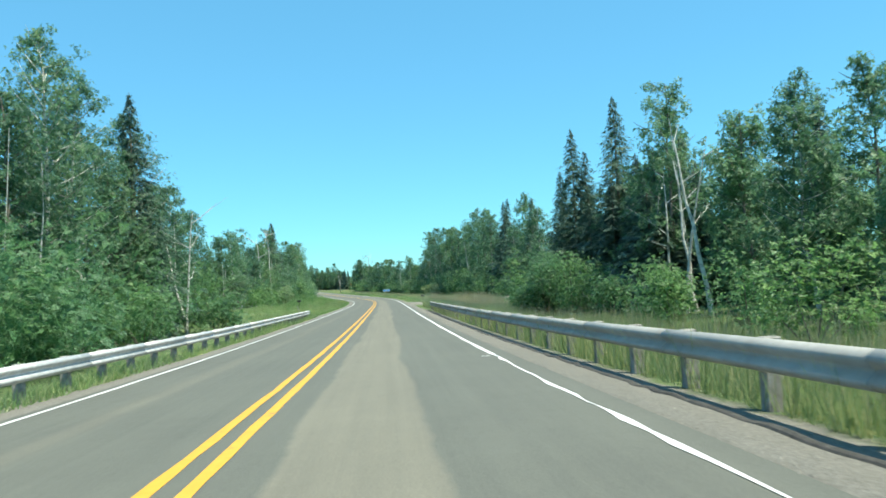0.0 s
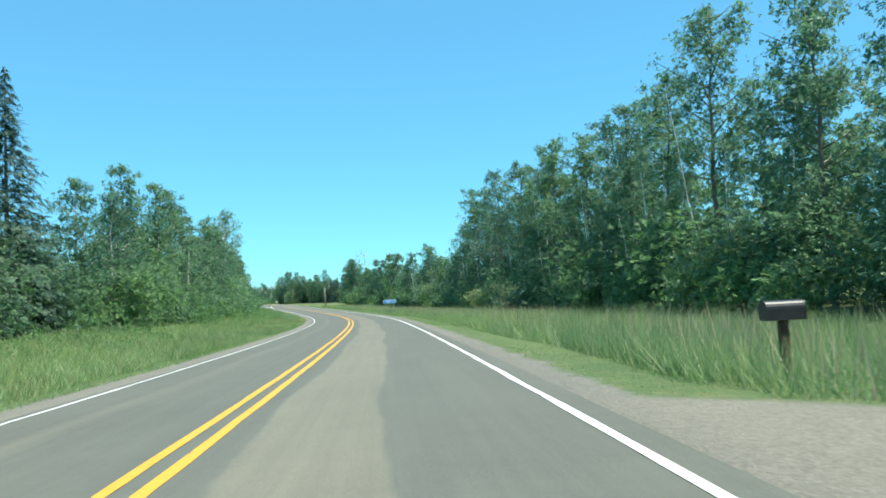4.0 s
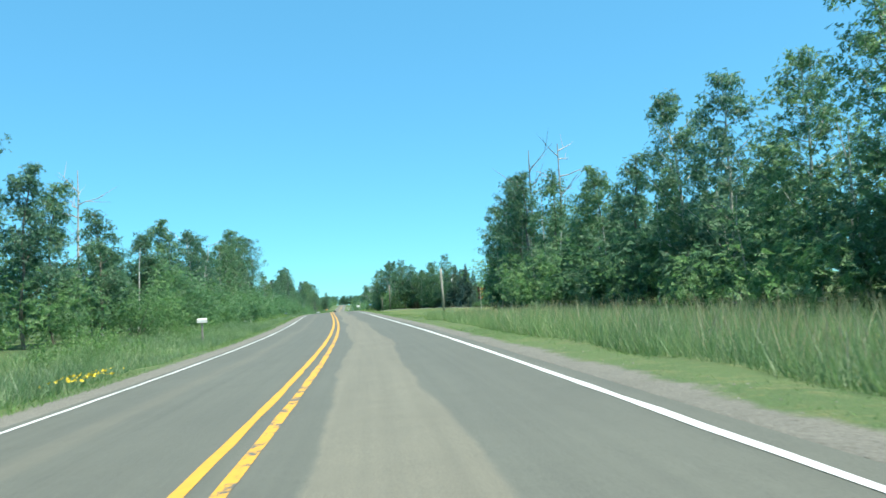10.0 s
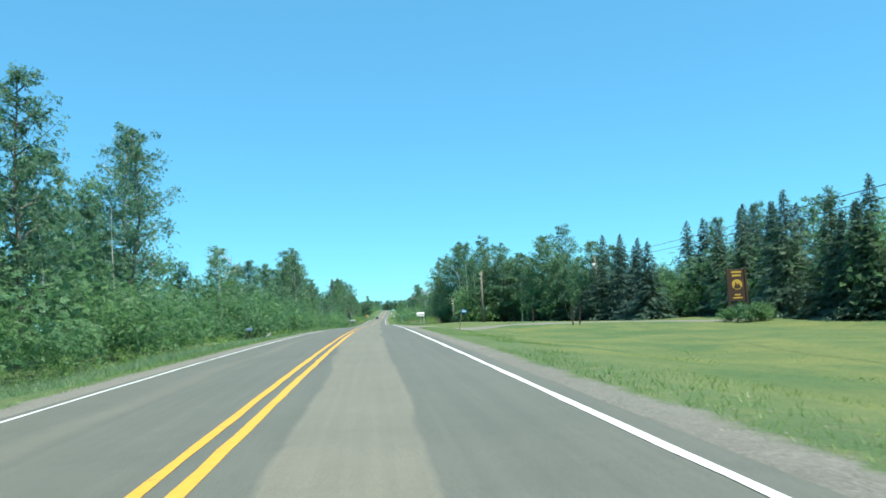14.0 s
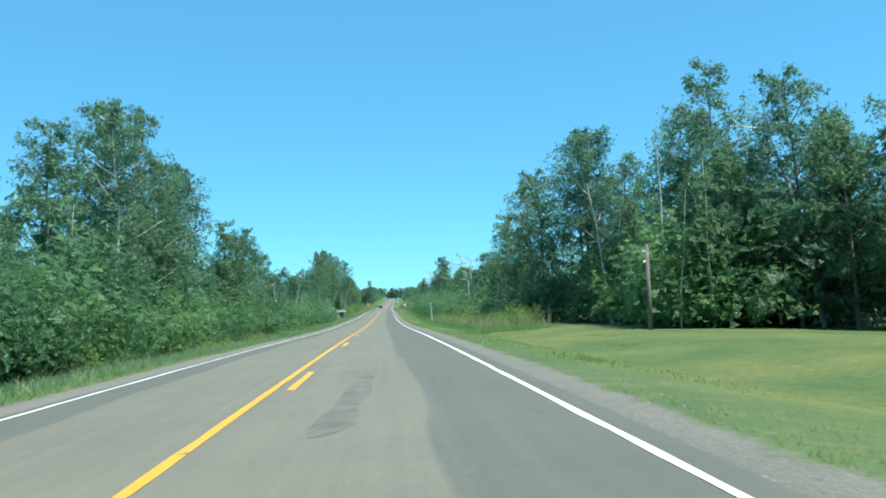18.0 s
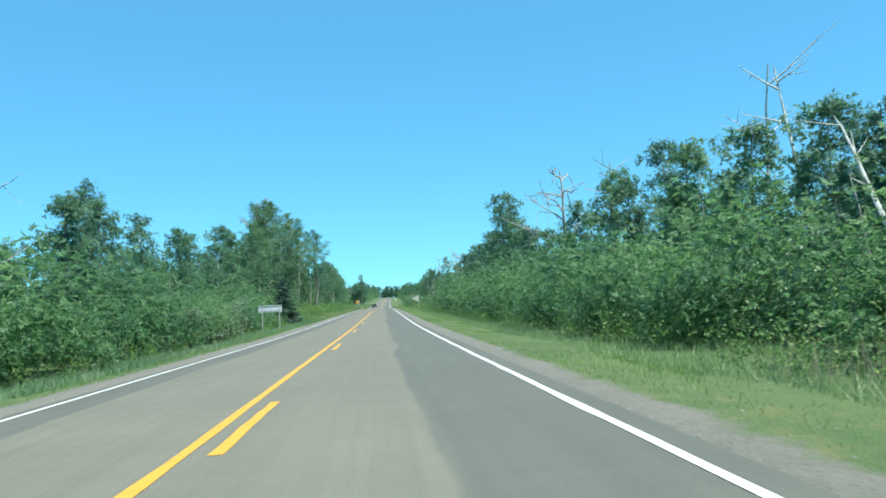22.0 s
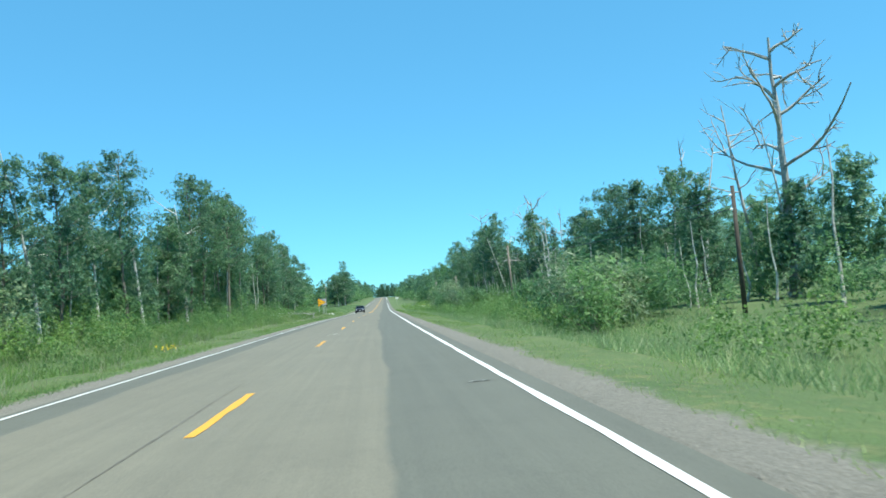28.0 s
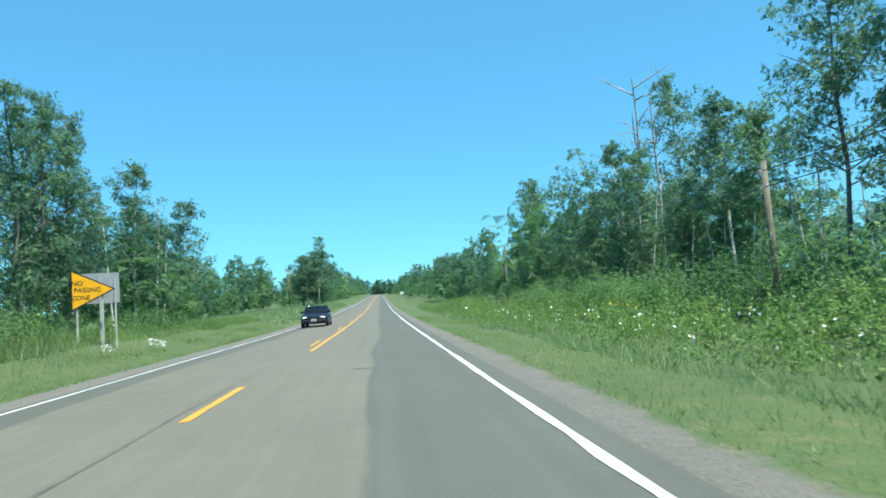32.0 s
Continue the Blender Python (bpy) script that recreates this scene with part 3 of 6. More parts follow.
def ground_material():
    """Rough grass, with gravel along the road and on the drives and mown lawn beside them; the map's u runs across, its v along."""
    m, nt, b = material("verge_and_lawn")
    uv = nt.nodes.new("ShaderNodeUVMap")
    sep = nt.nodes.new("ShaderNodeSeparateXYZ")
    nt.links.new(uv.outputs[0], sep.inputs[0])
    d, s = sep.outputs[0], sep.outputs[1]
    a = maths(nt, "ABSOLUTE", d)
    n1 = noise_tex(nt, 1.1, 5, 0.7)
    n2 = noise_tex(nt, 0.25, 4)
    fine = noise_tex(nt, 28, 4, 0.7)
    wob = maths(nt, "MULTIPLY", maths(nt, "SUBTRACT", n1, 0.5), 1.0)
    soft = lambda v, w: span(nt, v, -w, w, 0, 1)
    gravel = soft(maths(nt, "SUBTRACT", maths(nt, "ADD", maths(nt, "ADD", span(nt, d, -0.5, 0.5, 4.85, 4.5), wob), maths(nt, "ADD", span(nt, s, 54, 66, 0.45, 0), maths(nt, "MULTIPLY", span(nt, s, 540, 560, 0, 0.22), span(nt, s, 690, 720, 1, 0)))), a), 0.12)
    drive = None
    for c, w, side, far in DRIVES:
        aa = maths(nt, "MULTIPLY", d, float(side))
        flare = span(nt, aa, 4, 12, 7.2, 0)
        half = maths(nt, "ADD", maths(nt, "ADD", flare, w), maths(nt, "MULTIPLY", wob, 0.6))
        k = soft(maths(nt, "SUBTRACT", half, maths(nt, "ABSOLUTE", maths(nt, "SUBTRACT", s, c))), 0.25)
        k = maths(nt, "MULTIPLY", k, soft(maths(nt, "SUBTRACT", aa, 3.5), 0.2))
        k = maths(nt, "MULTIPLY", k, soft(maths(nt, "SUBTRACT", float(far), aa), 0.5))
        drive = k if drive is None else maths(nt, "MAXIMUM", drive, k)
    gravel = maths(nt, "MAXIMUM", gravel, drive)
    lawn = maths(nt, "MULTIPLY", soft(maths(nt, "SUBTRACT", s, 290.0), 3), soft(maths(nt, "SUBTRACT", 474.0, s), 3))
    lawn = maths(nt, "MULTIPLY", lawn, maths(nt, "MULTIPLY", soft(maths(nt, "SUBTRACT", d, 6.0), 0.8), soft(maths(nt, "SUBTRACT", 41.0, d), 1.0)))
    rough = mix(nt, ramp(nt, n2, [(0.3, (0, 0, 0)), (0.7, (1, 1, 1))]), (0.058, 0.1, 0.033), (0.095, 0.138, 0.046))
    hay = maths(nt, "MULTIPLY", span(nt, noise_tex(nt, 2.3, 6, 0.7), 0.5, 0.66, 0, 0.5), span(nt, a, 6.2, 7.6, 1, 0.25))
    rough = mix(nt, hay, rough, (0.185, 0.175, 0.075))
    tuft = noise_tex(nt, 4.5, 5, 0.75)
    mown = mix(nt, ramp(nt, n2, [(0.35, (0, 0, 0)), (0.65, (1, 1, 1))]), (0.06, 0.11, 0.03), (0.138, 0.158, 0.044))
    mown = mix(nt, 1.0, mown, ramp(nt, tuft, [(0.3, (0.66, 0.7, 0.6)), (0.7, (1.22, 1.18, 1.2))]), "MULTIPLY")
    stone = mix(nt, drive, mix(nt, n1, (0.142, 0.133, 0.112), (0.2, 0.188, 0.16)), mix(nt, n1, (0.155, 0.143, 0.118), (0.212, 0.196, 0.16)))
    stone = mix(nt, 1.0, stone, ramp(nt, noise_tex(nt, 9, 5, 0.8), [(0.3, (0.84, 0.84, 0.83)), (0.7, (1.14, 1.14, 1.14))]), "MULTIPLY")
    c = mix(nt, gravel, mix(nt, lawn, rough, mown), stone)
    c = mix(nt, 1.0, c, ramp(nt, fine, [(0.28, (0.62, 0.62, 0.62)), (0.72, (1.38, 1.38, 1.38))]), "MULTIPLY")
    nt.links.new(c, b.inputs["Base Color"])
    b.inputs["Roughness"].default_value = 0.95
    bump(nt, b, fine, 0.6, 0.04)
    return m


def strip(name, s_from, s_to, d0, d1, lift, mat, step=2.0, cols=2, rag=0.0):
    n = max(2, int(math.ceil((s_to - s_from) / step)) + 1)
    ss = np.linspace(s_from, s_to, n)
    S, D = np.meshgrid(ss, np.linspace(d0, d1, cols), indexing="ij")
    if rag:
        r = np.random.default_rng(int(s_from * 7 + d0 * 100) % 99991)
        D = D + r.normal(0, rag, D.shape)
    X, Y = road_xy(S, D)
    return mesh_grid(name, np.stack([X, Y, ground_z(S, D) + lift], -1), mat, np.stack([D, S], -1))


def build_ground():
    ss = np.arange(S0, S1 + 1, 3.0)
    half = [0, 1.8, 3.7, 4.0, 4.6, 5.2, 6, 7, 8, 9, 10, 11.5, 13.6, 16, 20, 25, 30, 37, 45, 70, 120]
    dd = np.array([-v for v in half[:0:-1]] + half)
    S, D = np.meshgrid(ss, dd, indexing="ij")
    X, Y = road_xy(S, D)
    Z = ground_z(S, D) - np.where(np.abs(D) < 3.9, 0.15, 0.0) + np.where(np.abs(D) > 5.5, np.random.default_rng(3).normal(0, 0.035, D.shape), 0)
    pts = np.stack([X, Y, Z], -1)
    uv = np.stack([D, S], -1)
    n = len(ss)
    far_y = np.linspace(-3500, 4500, n)
    side = lambda x: np.stack([np.full(n, x), far_y, np.linspace(0, 12, n)], -1)[:, None]
    pts = np.concatenate([side(-4000.0), pts, side(4000.0)], 1)
    uv = np.concatenate([np.stack([np.full(n, -4000.0), ss], -1)[:, None], uv, np.stack([np.full(n, 4000.0), ss], -1)[:, None]], 1)
    a, b = pts[:1].copy(), pts[-1:].copy()
    a[0, :, 1], b[0, :, 1] = -3600, 4700
    pts = np.concatenate([a, pts, b], 0)
    uv = np.concatenate([uv[:1], uv, uv[-1:]], 0)
    ob = new("ground", mesh_grid("ground", pts, ground_material(), uv))
    for p in ob.data.polygons:
        p.use_smooth = True
    tagged(ob, "green verge, gravel shoulder and mown lawn beside the road", "ground", kind="structure")


build_ground()
road = new("road", strip("road", S0, S1, -3.95, 3.95, 0.0, M_ASPHALT, 2.0, 17, 0.0))
tagged(road, "worn grey and brownish two-lane asphalt road", "road", kind="structure")


def mark(name, s0, s1, d0, d1, mat, label="", step=2.0, rag=0.006, lift=0.005):
    o = new(name, strip(name, s0, s1, d0, d1, lift, mat, step, 2, rag))
    o.parent = road
    return tagged(o, label)


mark("edge_line", S0, S1, -3.7, -3.6, M_WHITE, "white painted edge line", 1.0, 0.008)
mark("edge_line", 15, S1, 3.55, 3.65, M_WHITE, "white painted edge line", 1.0, 0.008)
mark("edge_line", S0, 15, 3.57, 3.625, M_WHITE, "thin worn white edge line", 0.6, 0.02)
mark("centre_line", S0, 400, -0.21, -0.09, M_YELLOW, "solid yellow centre line", 0.8)
mark("centre_line", 400, 418, -0.21, -0.09, M_YELLOW_W, "badly chipped yellow centre line", 0.8)
mark("centre_line", 418, 640, -0.21, -0.09, M_YELLOW, "solid yellow centre line", 0.8)
mark("centre_line", S0, 225, 0.09, 0.21, M_YELLOW, "solid yellow centre line", 0.8)
mark("centre_line", 225, 330, 0.09, 0.21, M_YELLOW_W, "badly chipped yellow centre line", 0.8)
mark("centre_line", 330, 380.5, 0.09, 0.21, M_YELLOW, "solid yellow centre line", 0.8)
mark("centre_line", 776, S1, 0.09, 0.21, M_YELLOW, "solid yellow centre line", 0.8)
_k = [0, 3, 4, 6, 9, 12, 14, 18, 20, 21, 24]
_ds = [387.0, 435.1, 450.4, 477.2, 523.6, 571.4, 602.0, 666.6, 697.8, 714.0, 763.5]
for k in range(0, 62):
    s = float(np.interp(k, _k, _ds)) if k <= 24 else 763.5 + (k - 24) * 15.6
    c = 0.15 if s < 650 else (0.03 if s < 755 else -0.13)
    mark("lane_dash", s, s + 3.6, c - 0.06, c + 0.06, M_YELLOW_W if k in (1, 5, 6, 11, 13, 19, 22) else M_YELLOW, "", 0.6, 0.008)


def tar(name, pts, width, label, mat=M_TAR, seed=1):
    """A sealed crack or patch on the asphalt through places (s, d), with an uneven width."""
    rng = np.random.default_rng(seed)
    p = np.array(pts, float)
    t = np.linspace(0, 1, len(p))
    tt = np.linspace(0, 1, max(6, 6 * len(p)))
    s, d = np.interp(tt, t, p[:, 0]), np.interp(tt, t, p[:, 1])
    s, d = s + rng.normal(0, 0.01, len(s)), d + np.convolve(rng.normal(0, 0.03, len(d) + 2), (0.25, 0.5, 0.25), "valid")
    w = width * np.convolve(rng.uniform(0.2, 1.5, len(s) + 4), (0.1, 0.2, 0.4, 0.2, 0.1), "valid") * np.clip(np.minimum(tt, 1 - tt) * 8 + 0.25, 0, 1)
    gs, gd = np.gradient(s), np.gradient(d)
    ln = np.hypot(gs, gd) + 1e-6
    S = np.stack([s - gd / ln * w / 2, s + gd / ln * w / 2], 1)
    D = np.stack([d + gs / ln * w / 2, d - gs / ln * w / 2], 1)
    X, Y = road_xy(S, D)
    o = new(name, mesh_grid(name, np.stack([X, Y, ground_z(S, D) + 0.004], -1), mat))
    o.parent = road
    tagged(o, label)


M_PATCH = plain("dark_asphalt_patch", (0.128, 0.12, 0.098), 0.85, 0, 0.3, 3, 0.2)
for i, (pts, w, kind) in enumerate([
        ([(326.5, 1.95), (323.5, 2.0), (320.4, 1.88)], 0.07, "c"), ([(314, 0.9), (314.2, 1.9)], 0.06, "c"),
        ([(383.3, 1.3), (382.6, 1.8), (381.9, 1.75)], 0.07, "c"), ([(377.6, 1.2), (377.6, 2.6)], 0.06, "c"),
        ([(505, 0.4), (503.6, 1.6), (501.4, 2.05), (500.1, 1.95)], 0.12, "c"), ([(411.6, -0.25), (411.1, 0.25)], 0.5, "p"),
        ([(437.6, 1.3), (434.5, 1.2), (431.3, 1.05), (430.5, 0.9)], 0.36, "p"), ([(718.2, 0.25), (715.6, 0.8), (713.2, 1.75), (712.3, 1.9)], 0.33, "p"),
        ([(744, 0.75), (741.5, 0.5), (739, 0.42), (736.5, 0.45)], 0.4, "p"), ([(571.6, 0.6), (571.5, 1.9)], 0.02, "c"),
        ([(577.6, 1.2), (575.6, 1.1)], 0.5, "p"), ([(195.7, 0.7), (195.8, 2.9)], 0.03, "c"), ([(290.2, 0.8), (290.3, 1.9)], 0.05, "c"),
        ([(454.4, 0.7), (454.5, 2.2)], 0.05, "c"), ([(227.6, -1.5), (227.0, -1.1)], 0.25, "p"), ([(60, 1.2), (60.1, 1.9)], 0.08, "c"),
        ([(700.5, 1.9), (699.6, 1.95)], 0.4, "p"), ([(769, 1.5), (768.8, 2.1)], 0.1, "c"), ([(672, -0.4), (664, -0.3), (655, -0.45)], 0.05, "p"),
        ([(690, -0.3), (700, -0.25), (712, -0.35), (722, -0.3)], 0.05, "p"), ([(748, -0.4), (758, -0.3), (768, -0.4)], 0.09, "p")]):
    if kind == "c":
        tar("tar_crack", pts, w, "dark sealed crack in the asphalt", M_TAR, i)
    else:
        tar("asphalt_patch", pts, w, "dark patch of repaired asphalt", M_PATCH, i)

for s, d, ls, ld in ((384.8, -0.1, 0.12, 0.9), (384.5, 3.6, 0.1, 0.8), (477.1, 3.64, 0.1, 0.7), (477.4, 0.1, 0.12, 0.9), (571.4, 4.0, 0.06, 0.4), (571.9, 4.0, 0.06, 0.4),
                     (669.2, 3.2, 0.1, 0.6), (691.1, -0.11, 0.14, 0.5), (691.1, 0.17, 0.16, 0.46), (597.7, -0.2, 0.1, 0.7), (410.8, 0.0, 0.1, 0.8),
                     (225.0, 0.6, 0.1, 0.5), (188.5, 0.1, 0.2, 0.9), (14.6, 3.4, 0.12, 0.35)):
    ld *= 0.5
    mark("survey_mark", s, s + ls, d - ld / 2, d + ld / 2, M_WHITE_W, "white sprayed survey mark", 0.1, 0.012, 0.008)


def pebbles(name, n, label, seed=2, on_drives=False):
    rng = np.random.default_rng(seed)
    s = rng.uniform(0, 775, n)
    d = rng.choice([-1, 1], n, p=[0.35, 0.65]) * (3.95 + 1.2 * rng.random(n) ** 1.5)
    if on_drives:
        s, d = rng.uniform(382, 399, n), 3.9 + 22 * rng.random(n) ** 1.8
        hit = on_drive(s, d, -0.1)
        s, d = s[hit], d[hit]
        n = len(s)
    X, Y = road_xy(s, d)
    c = np.stack([X, Y, ground_z(s, d)], -1)
    r = rng.uniform(0.008, 0.022, n)[:, None]
    a = rng.uniform(0, 6.28, n)
    u = np.stack([np.cos(a), np.sin(a), 0 * a], -1) * r
    v = np.stack([-np.sin(a), np.cos(a), 0 * a], -1) * r
    top = c + np.stack([0 * a, 0 * a, r[:, 0] * 0.6], -1)
    tri = np.concatenate([np.stack([c + u, c + v, top], 1), np.stack([c + v, c - u, top], 1), np.stack([c - u, c - v, top], 1), np.stack([c - v, c + u, top], 1)])
    tagged(new(name, mesh_quads(name, tri, M_STONE, 3)), label, "gravel", kind="stuff")


pebbles("loose_gravel", 14000, "loose reddish gravel on the road shoulder")
pebbles("loose_gravel", 7000, "pale loose stones on the gravel drive", 3, True)


# ---------------------------------------------------------------- grass
def blades(name, n, s_range, d_range, height, width, mat, label, seed, clump=0.0, lean=0.35, category="grass"):
    """Grass blades, each one a thin triangle, over a stretch of the verge; d_range is signed."""
    rng = np.random.default_rng(seed)
    s = rng.uniform(*s_range, n)
    lo, hi = d_range
    d = lo + (hi - lo) * rng.random(n) ** 1.35 if hi > 0 else hi - (hi - lo) * rng.random(n) ** 1.35
    if clump:
        k = np.sin(s * 0.9 + d * 1.7) + np.sin(s * 0.31 - d * 0.8) + rng.normal(0, 0.8, n)
        keep = k > -clump
        s, d = s[keep], d[keep]
    keep = ~on_drive(s, d, 0.2)
    s, d = s[keep], d[keep]
    n = len(s)
    X, Y = road_xy(s, d)
    base = np.stack([X, Y, ground_z(s, d) - 0.05], -1)
    vary = 0.75 + 0.25 * np.sin(s * 0.23 + d) * np.sin(s * 0.071 + 2.0)
    h = rng.uniform(*height, n) * vary
    a = rng.uniform(0, 6.28, n)
    w = rng.uniform(0.6, 1.3, n) * width
    u = np.stack([np.cos(a), np.sin(a), 0 * a], -1) * w[:, None]
    tip = base + np.stack([rng.normal(0, lean, n) * h, rng.normal(0, lean, n) * h, h], -1)
    ob = new(name, mesh_quads(name, np.stack([base - u, base + u, tip], 1), mat, 3))
    return tagged(ob, label, category, kind="stuff")


blades("mown_grass", 110000, (66, 290), (4.55, 6.2), (0.03, 0.13), 0.009, M_GRASS, "short cut grass along the road shoulder", 11, 1.8, 0.9)
blades("mown_grass", 170000, (290, 810), (4.55, 7.0), (0.04, 0.18), 0.009, M_GRASS, "short ragged grass along the road shoulder", 28, 1.8, 0.55)
blades("mown_grass", 60000, (602, 815), (-8.4, -5.8), (0.08, 0.24), 0.008, M_GRASS, "short cut grass below the bank", 38, 1.9, 0.7)
blades("mown_grass", 120000, (0, 810), (-6.4, -4.7), (0.08, 0.28), 0.009, M_GRASS, "short grass along the road shoulder", 12, 1.8, 0.7)
blades("tall_grass", 215000, (74, 284), (5.65, 14), (0.4, 1.05), 0.0075, M_MEADOW, "tall green meadow grass on the verge", 13, 1.8, 0.4)
blades("low_grass", 110000, (74, 284), (5.9, 12), (0.2, 0.55), 0.011, M_MEADOW, "thick grass under the tall meadow grass", 40, 2.4, 0.6)
blades("low_grass", 34000, (472, 522), (6.3, 12), (0.2, 0.5), 0.012, M_REED, "thick grass under the high grass", 41, 2.4, 0.6)
blades("tall_grass", 75000, (0, 56), (5.0, 13), (0.4, 1.2), 0.008, M_DRY, "shoulder-high meadow grass behind the guardrail", 23, 1.9, 0.22)
blades("tall_grass", 46000, (42, 62), (5.3, 14), (0.75, 1.4), 0.009, M_DRY, "high pale green grass behind the guardrail", 39, 2.6, 0.25)
blades("tall_grass", 26000, (472, 520), (6.4, 13.5), (0.3, 0.85), 0.009, M_REED, "high green grass before the woods", 29, 1.8, 0.4)
blades("tall_grass", 140000, (520, 810), (6.5, 14.5), (0.15, 0.55), 0.009, M_MEADOW, "tall green grass and weeds on the verge", 14, 1.5, 0.55)
blades("tall_grass", 90000, (66, 200), (-14, -5.6), (0.3, 0.75), 0.01, M_MEADOW, "tall green meadow grass on the verge", 15, 1.8, 0.5)
blades("tall_grass", 70000, (200, 330), (-13, -5.6), (0.3, 0.7), 0.012, M_MEADOW, "tall green meadow grass on the verge", 33, 1.8, 0.5)
blades("tall_grass", 75000, (330, 602), (-11.2, -5.6), (0.25, 0.6), 0.011, M_MEADOW, "green grass and weeds on the verge", 34, 1.6, 0.55)
blades("tall_grass", 100000, (602, 815), (-14.5, -7.2), (0.25, 0.6), 0.012, M_GRASS, "tall green grass and weeds on the bank", 35, 1.8, 0.5)
blades("tall_grass", 20000, (815, 930), (-22, -5.6), (0.3, 0.6), 0.03, M_MEADOW, "green grass on the open verge", 36, 2.0, 0.5)
blades("tall_grass", 24000, (57, 76), (5.2, 12.5), (0.9, 1.7), 0.008, M_DRY, "head-high meadow grass round the end of the guardrail", 26, 2.2, 0.25)
blades("tall_grass", 16000, (0, 66), (-5.6, -4.5), (0.2, 0.6), 0.011, M_MEADOW, "grass growing up round the guardrail posts", 27, 1.9, 0.5)
blades("seeding_grass", 9000, (0, 60), (5.6, 13), (0.9, 1.55), 0.01, M_STRAW, "straw-coloured seed heads behind the rail", 24, 1.2, 0.16)
blades("lawn_grass", 90000, (284, 474), (6.4, 24), (0.03, 0.09), 0.014, M_GRASS, "mown lawn grass", 16, 2.5)
blades("seeding_grass", 11000, (60, 76), (5.6, 11.5), (1.4, 2.0), 0.012, M_STRAW, "tall straw-coloured seeding grass beside the rail", 17, 2.0, 0.18)
blades("seeding_grass", 15000, (90, 284), (6.2, 14), (0.9, 1.35), 0.012, M_STRAW, "straw-coloured seed heads above the tall grass", 18, 0.8, 0.25)
blades("seeding_grass", 5000, (474, 530), (8.0, 14), (1.2, 1.7), 0.013, M_STRAW, "straw-coloured seed heads above the tall grass", 19, 0.8, 0.25)
blades("seeding_grass", 7000, (62, 200), (-12, -5.6), (0.5, 0.9), 0.008, M_RUST, "reddish seeding grass in the meadow", 37, 0.3)
blades("seeding_grass", 6000, (610, 790), (-12, -6.0), (0.5, 0.85), 0.009, M_STRAW, "pale dry grass among the green", 20, 0.4)


def flowers(name, spots, n, mat, label, size, seed):
    rng = np.random.default_rng(seed)
    out = []
    for s, d, spread, h in spots:
        k = n
        ss, dd = s + rng.normal(0, spread, k), d + rng.normal(0, spread * 0.5, k)
        X, Y = road_xy(ss, dd)
        c = np.stack([X, Y, ground_z(ss, dd) + h * rng.uniform(0.6, 1.1, k)], -1)
        q = leaf_quads(rng, c, size)
        out.append(q)
    tagged(new(name, mesh_quads(name, np.concatenate(out), mat)), label, "wildflowers", kind="stuff")


flowers("white_wildflowers", [(782.5, -5.95, 0.16, 0.35), (778.3, -6.1, 0.14, 0.35), (783.0, -5.8, 0.12, 0.3), (738, -8.5, 1.5, 0.7), (60, 10.5, 2, 1.0), (566, -8.5, 1.5, 0.8), (645, 9.5, 3, 0.9),
                              (768, 10, 3, 0.9), (774, 9, 2, 0.9), (762, 8.5, 2, 0.8), (782, 8.6, 3, 0.8), (318, -8, 3, 0.6), (580, 10, 2, 0.8)], 40, M_FLOWER_W, "white umbels of wildflowers in the grass", 0.07, 31)
flowers("yellow_wildflowers", [(254.3, -5.3, 0.5, 0.3), (253.4, -5.6, 0.4, 0.3), (189.6, -5.6, 0.5, 0.3), (690, -6.4, 0.5, 0.35), (778, 9.5, 2.5, 1.1)],
        32, M_FLOWER_Y, "yellow wildflowers in the verge", 0.07, 32)

# ---------------------------------------------------------------- woods
HEIGHTS = (5.5, 7, 8.5, 10, 11.5, 13, 15, 17.5)
ASP = []
for i, h in enumerate(HEIGHTS):
    for j in range(2):
        ASP.append((h, aspen(i * 7 + j, h, 0.05 + 0.015 * i + 0.05 * j, 0.222 - 0.008 * i, int(1250 + h * 255), 0.205, 24 + 2 * i)))
TALL = [(h, aspen(30 + k, h, 0.36 + 0.03 * (k % 2), 0.2, int(1050 + h * 225), 0.205, 22 + k)) for k, h in enumerate((8, 10, 12.5, 15, 17))]
SPR = [(h, spruce(50 + k, h, int(1700 + h * 360))) for k, h in enumerate((5, 8, 11, 14))]
SHR = [shrub(70 + k, 1.6 + 0.5 * k, 1.9 + 0.15 * k, 1200, 0.17) for k in range(6)]
A_M = [(h, mesh_quads("trunk", t[0], M_BARK_W if i % 3 == 0 else M_BARK), mesh_quads("crown", t[1], M_LEAF, 3)) for i, (h, t) in enumerate(ASP)]
T_M = [(h, mesh_quads("trunk", t[0], M_BARK_W if i == 1 else M_BARK), mesh_quads("crown", t[1], M_LEAF, 3)) for i, (h, t) in enumerate(TALL)]
S_M = [(h, mesh_quads("trunk", t[0], M_BARK), mesh_quads("crown", t[1], M_NEEDLE, 3)) for h, t in SPR]
H_W = [mesh_quads("foliage", t[1], M_WILLOW, 3) for t in SHR]
H_M = [(mesh_quads("woody_base", t[0], M_BARK), mesh_quads("foliage", t[1], M_LEAF_B, 3)) for t in SHR]
rng = np.random.default_rng(5)


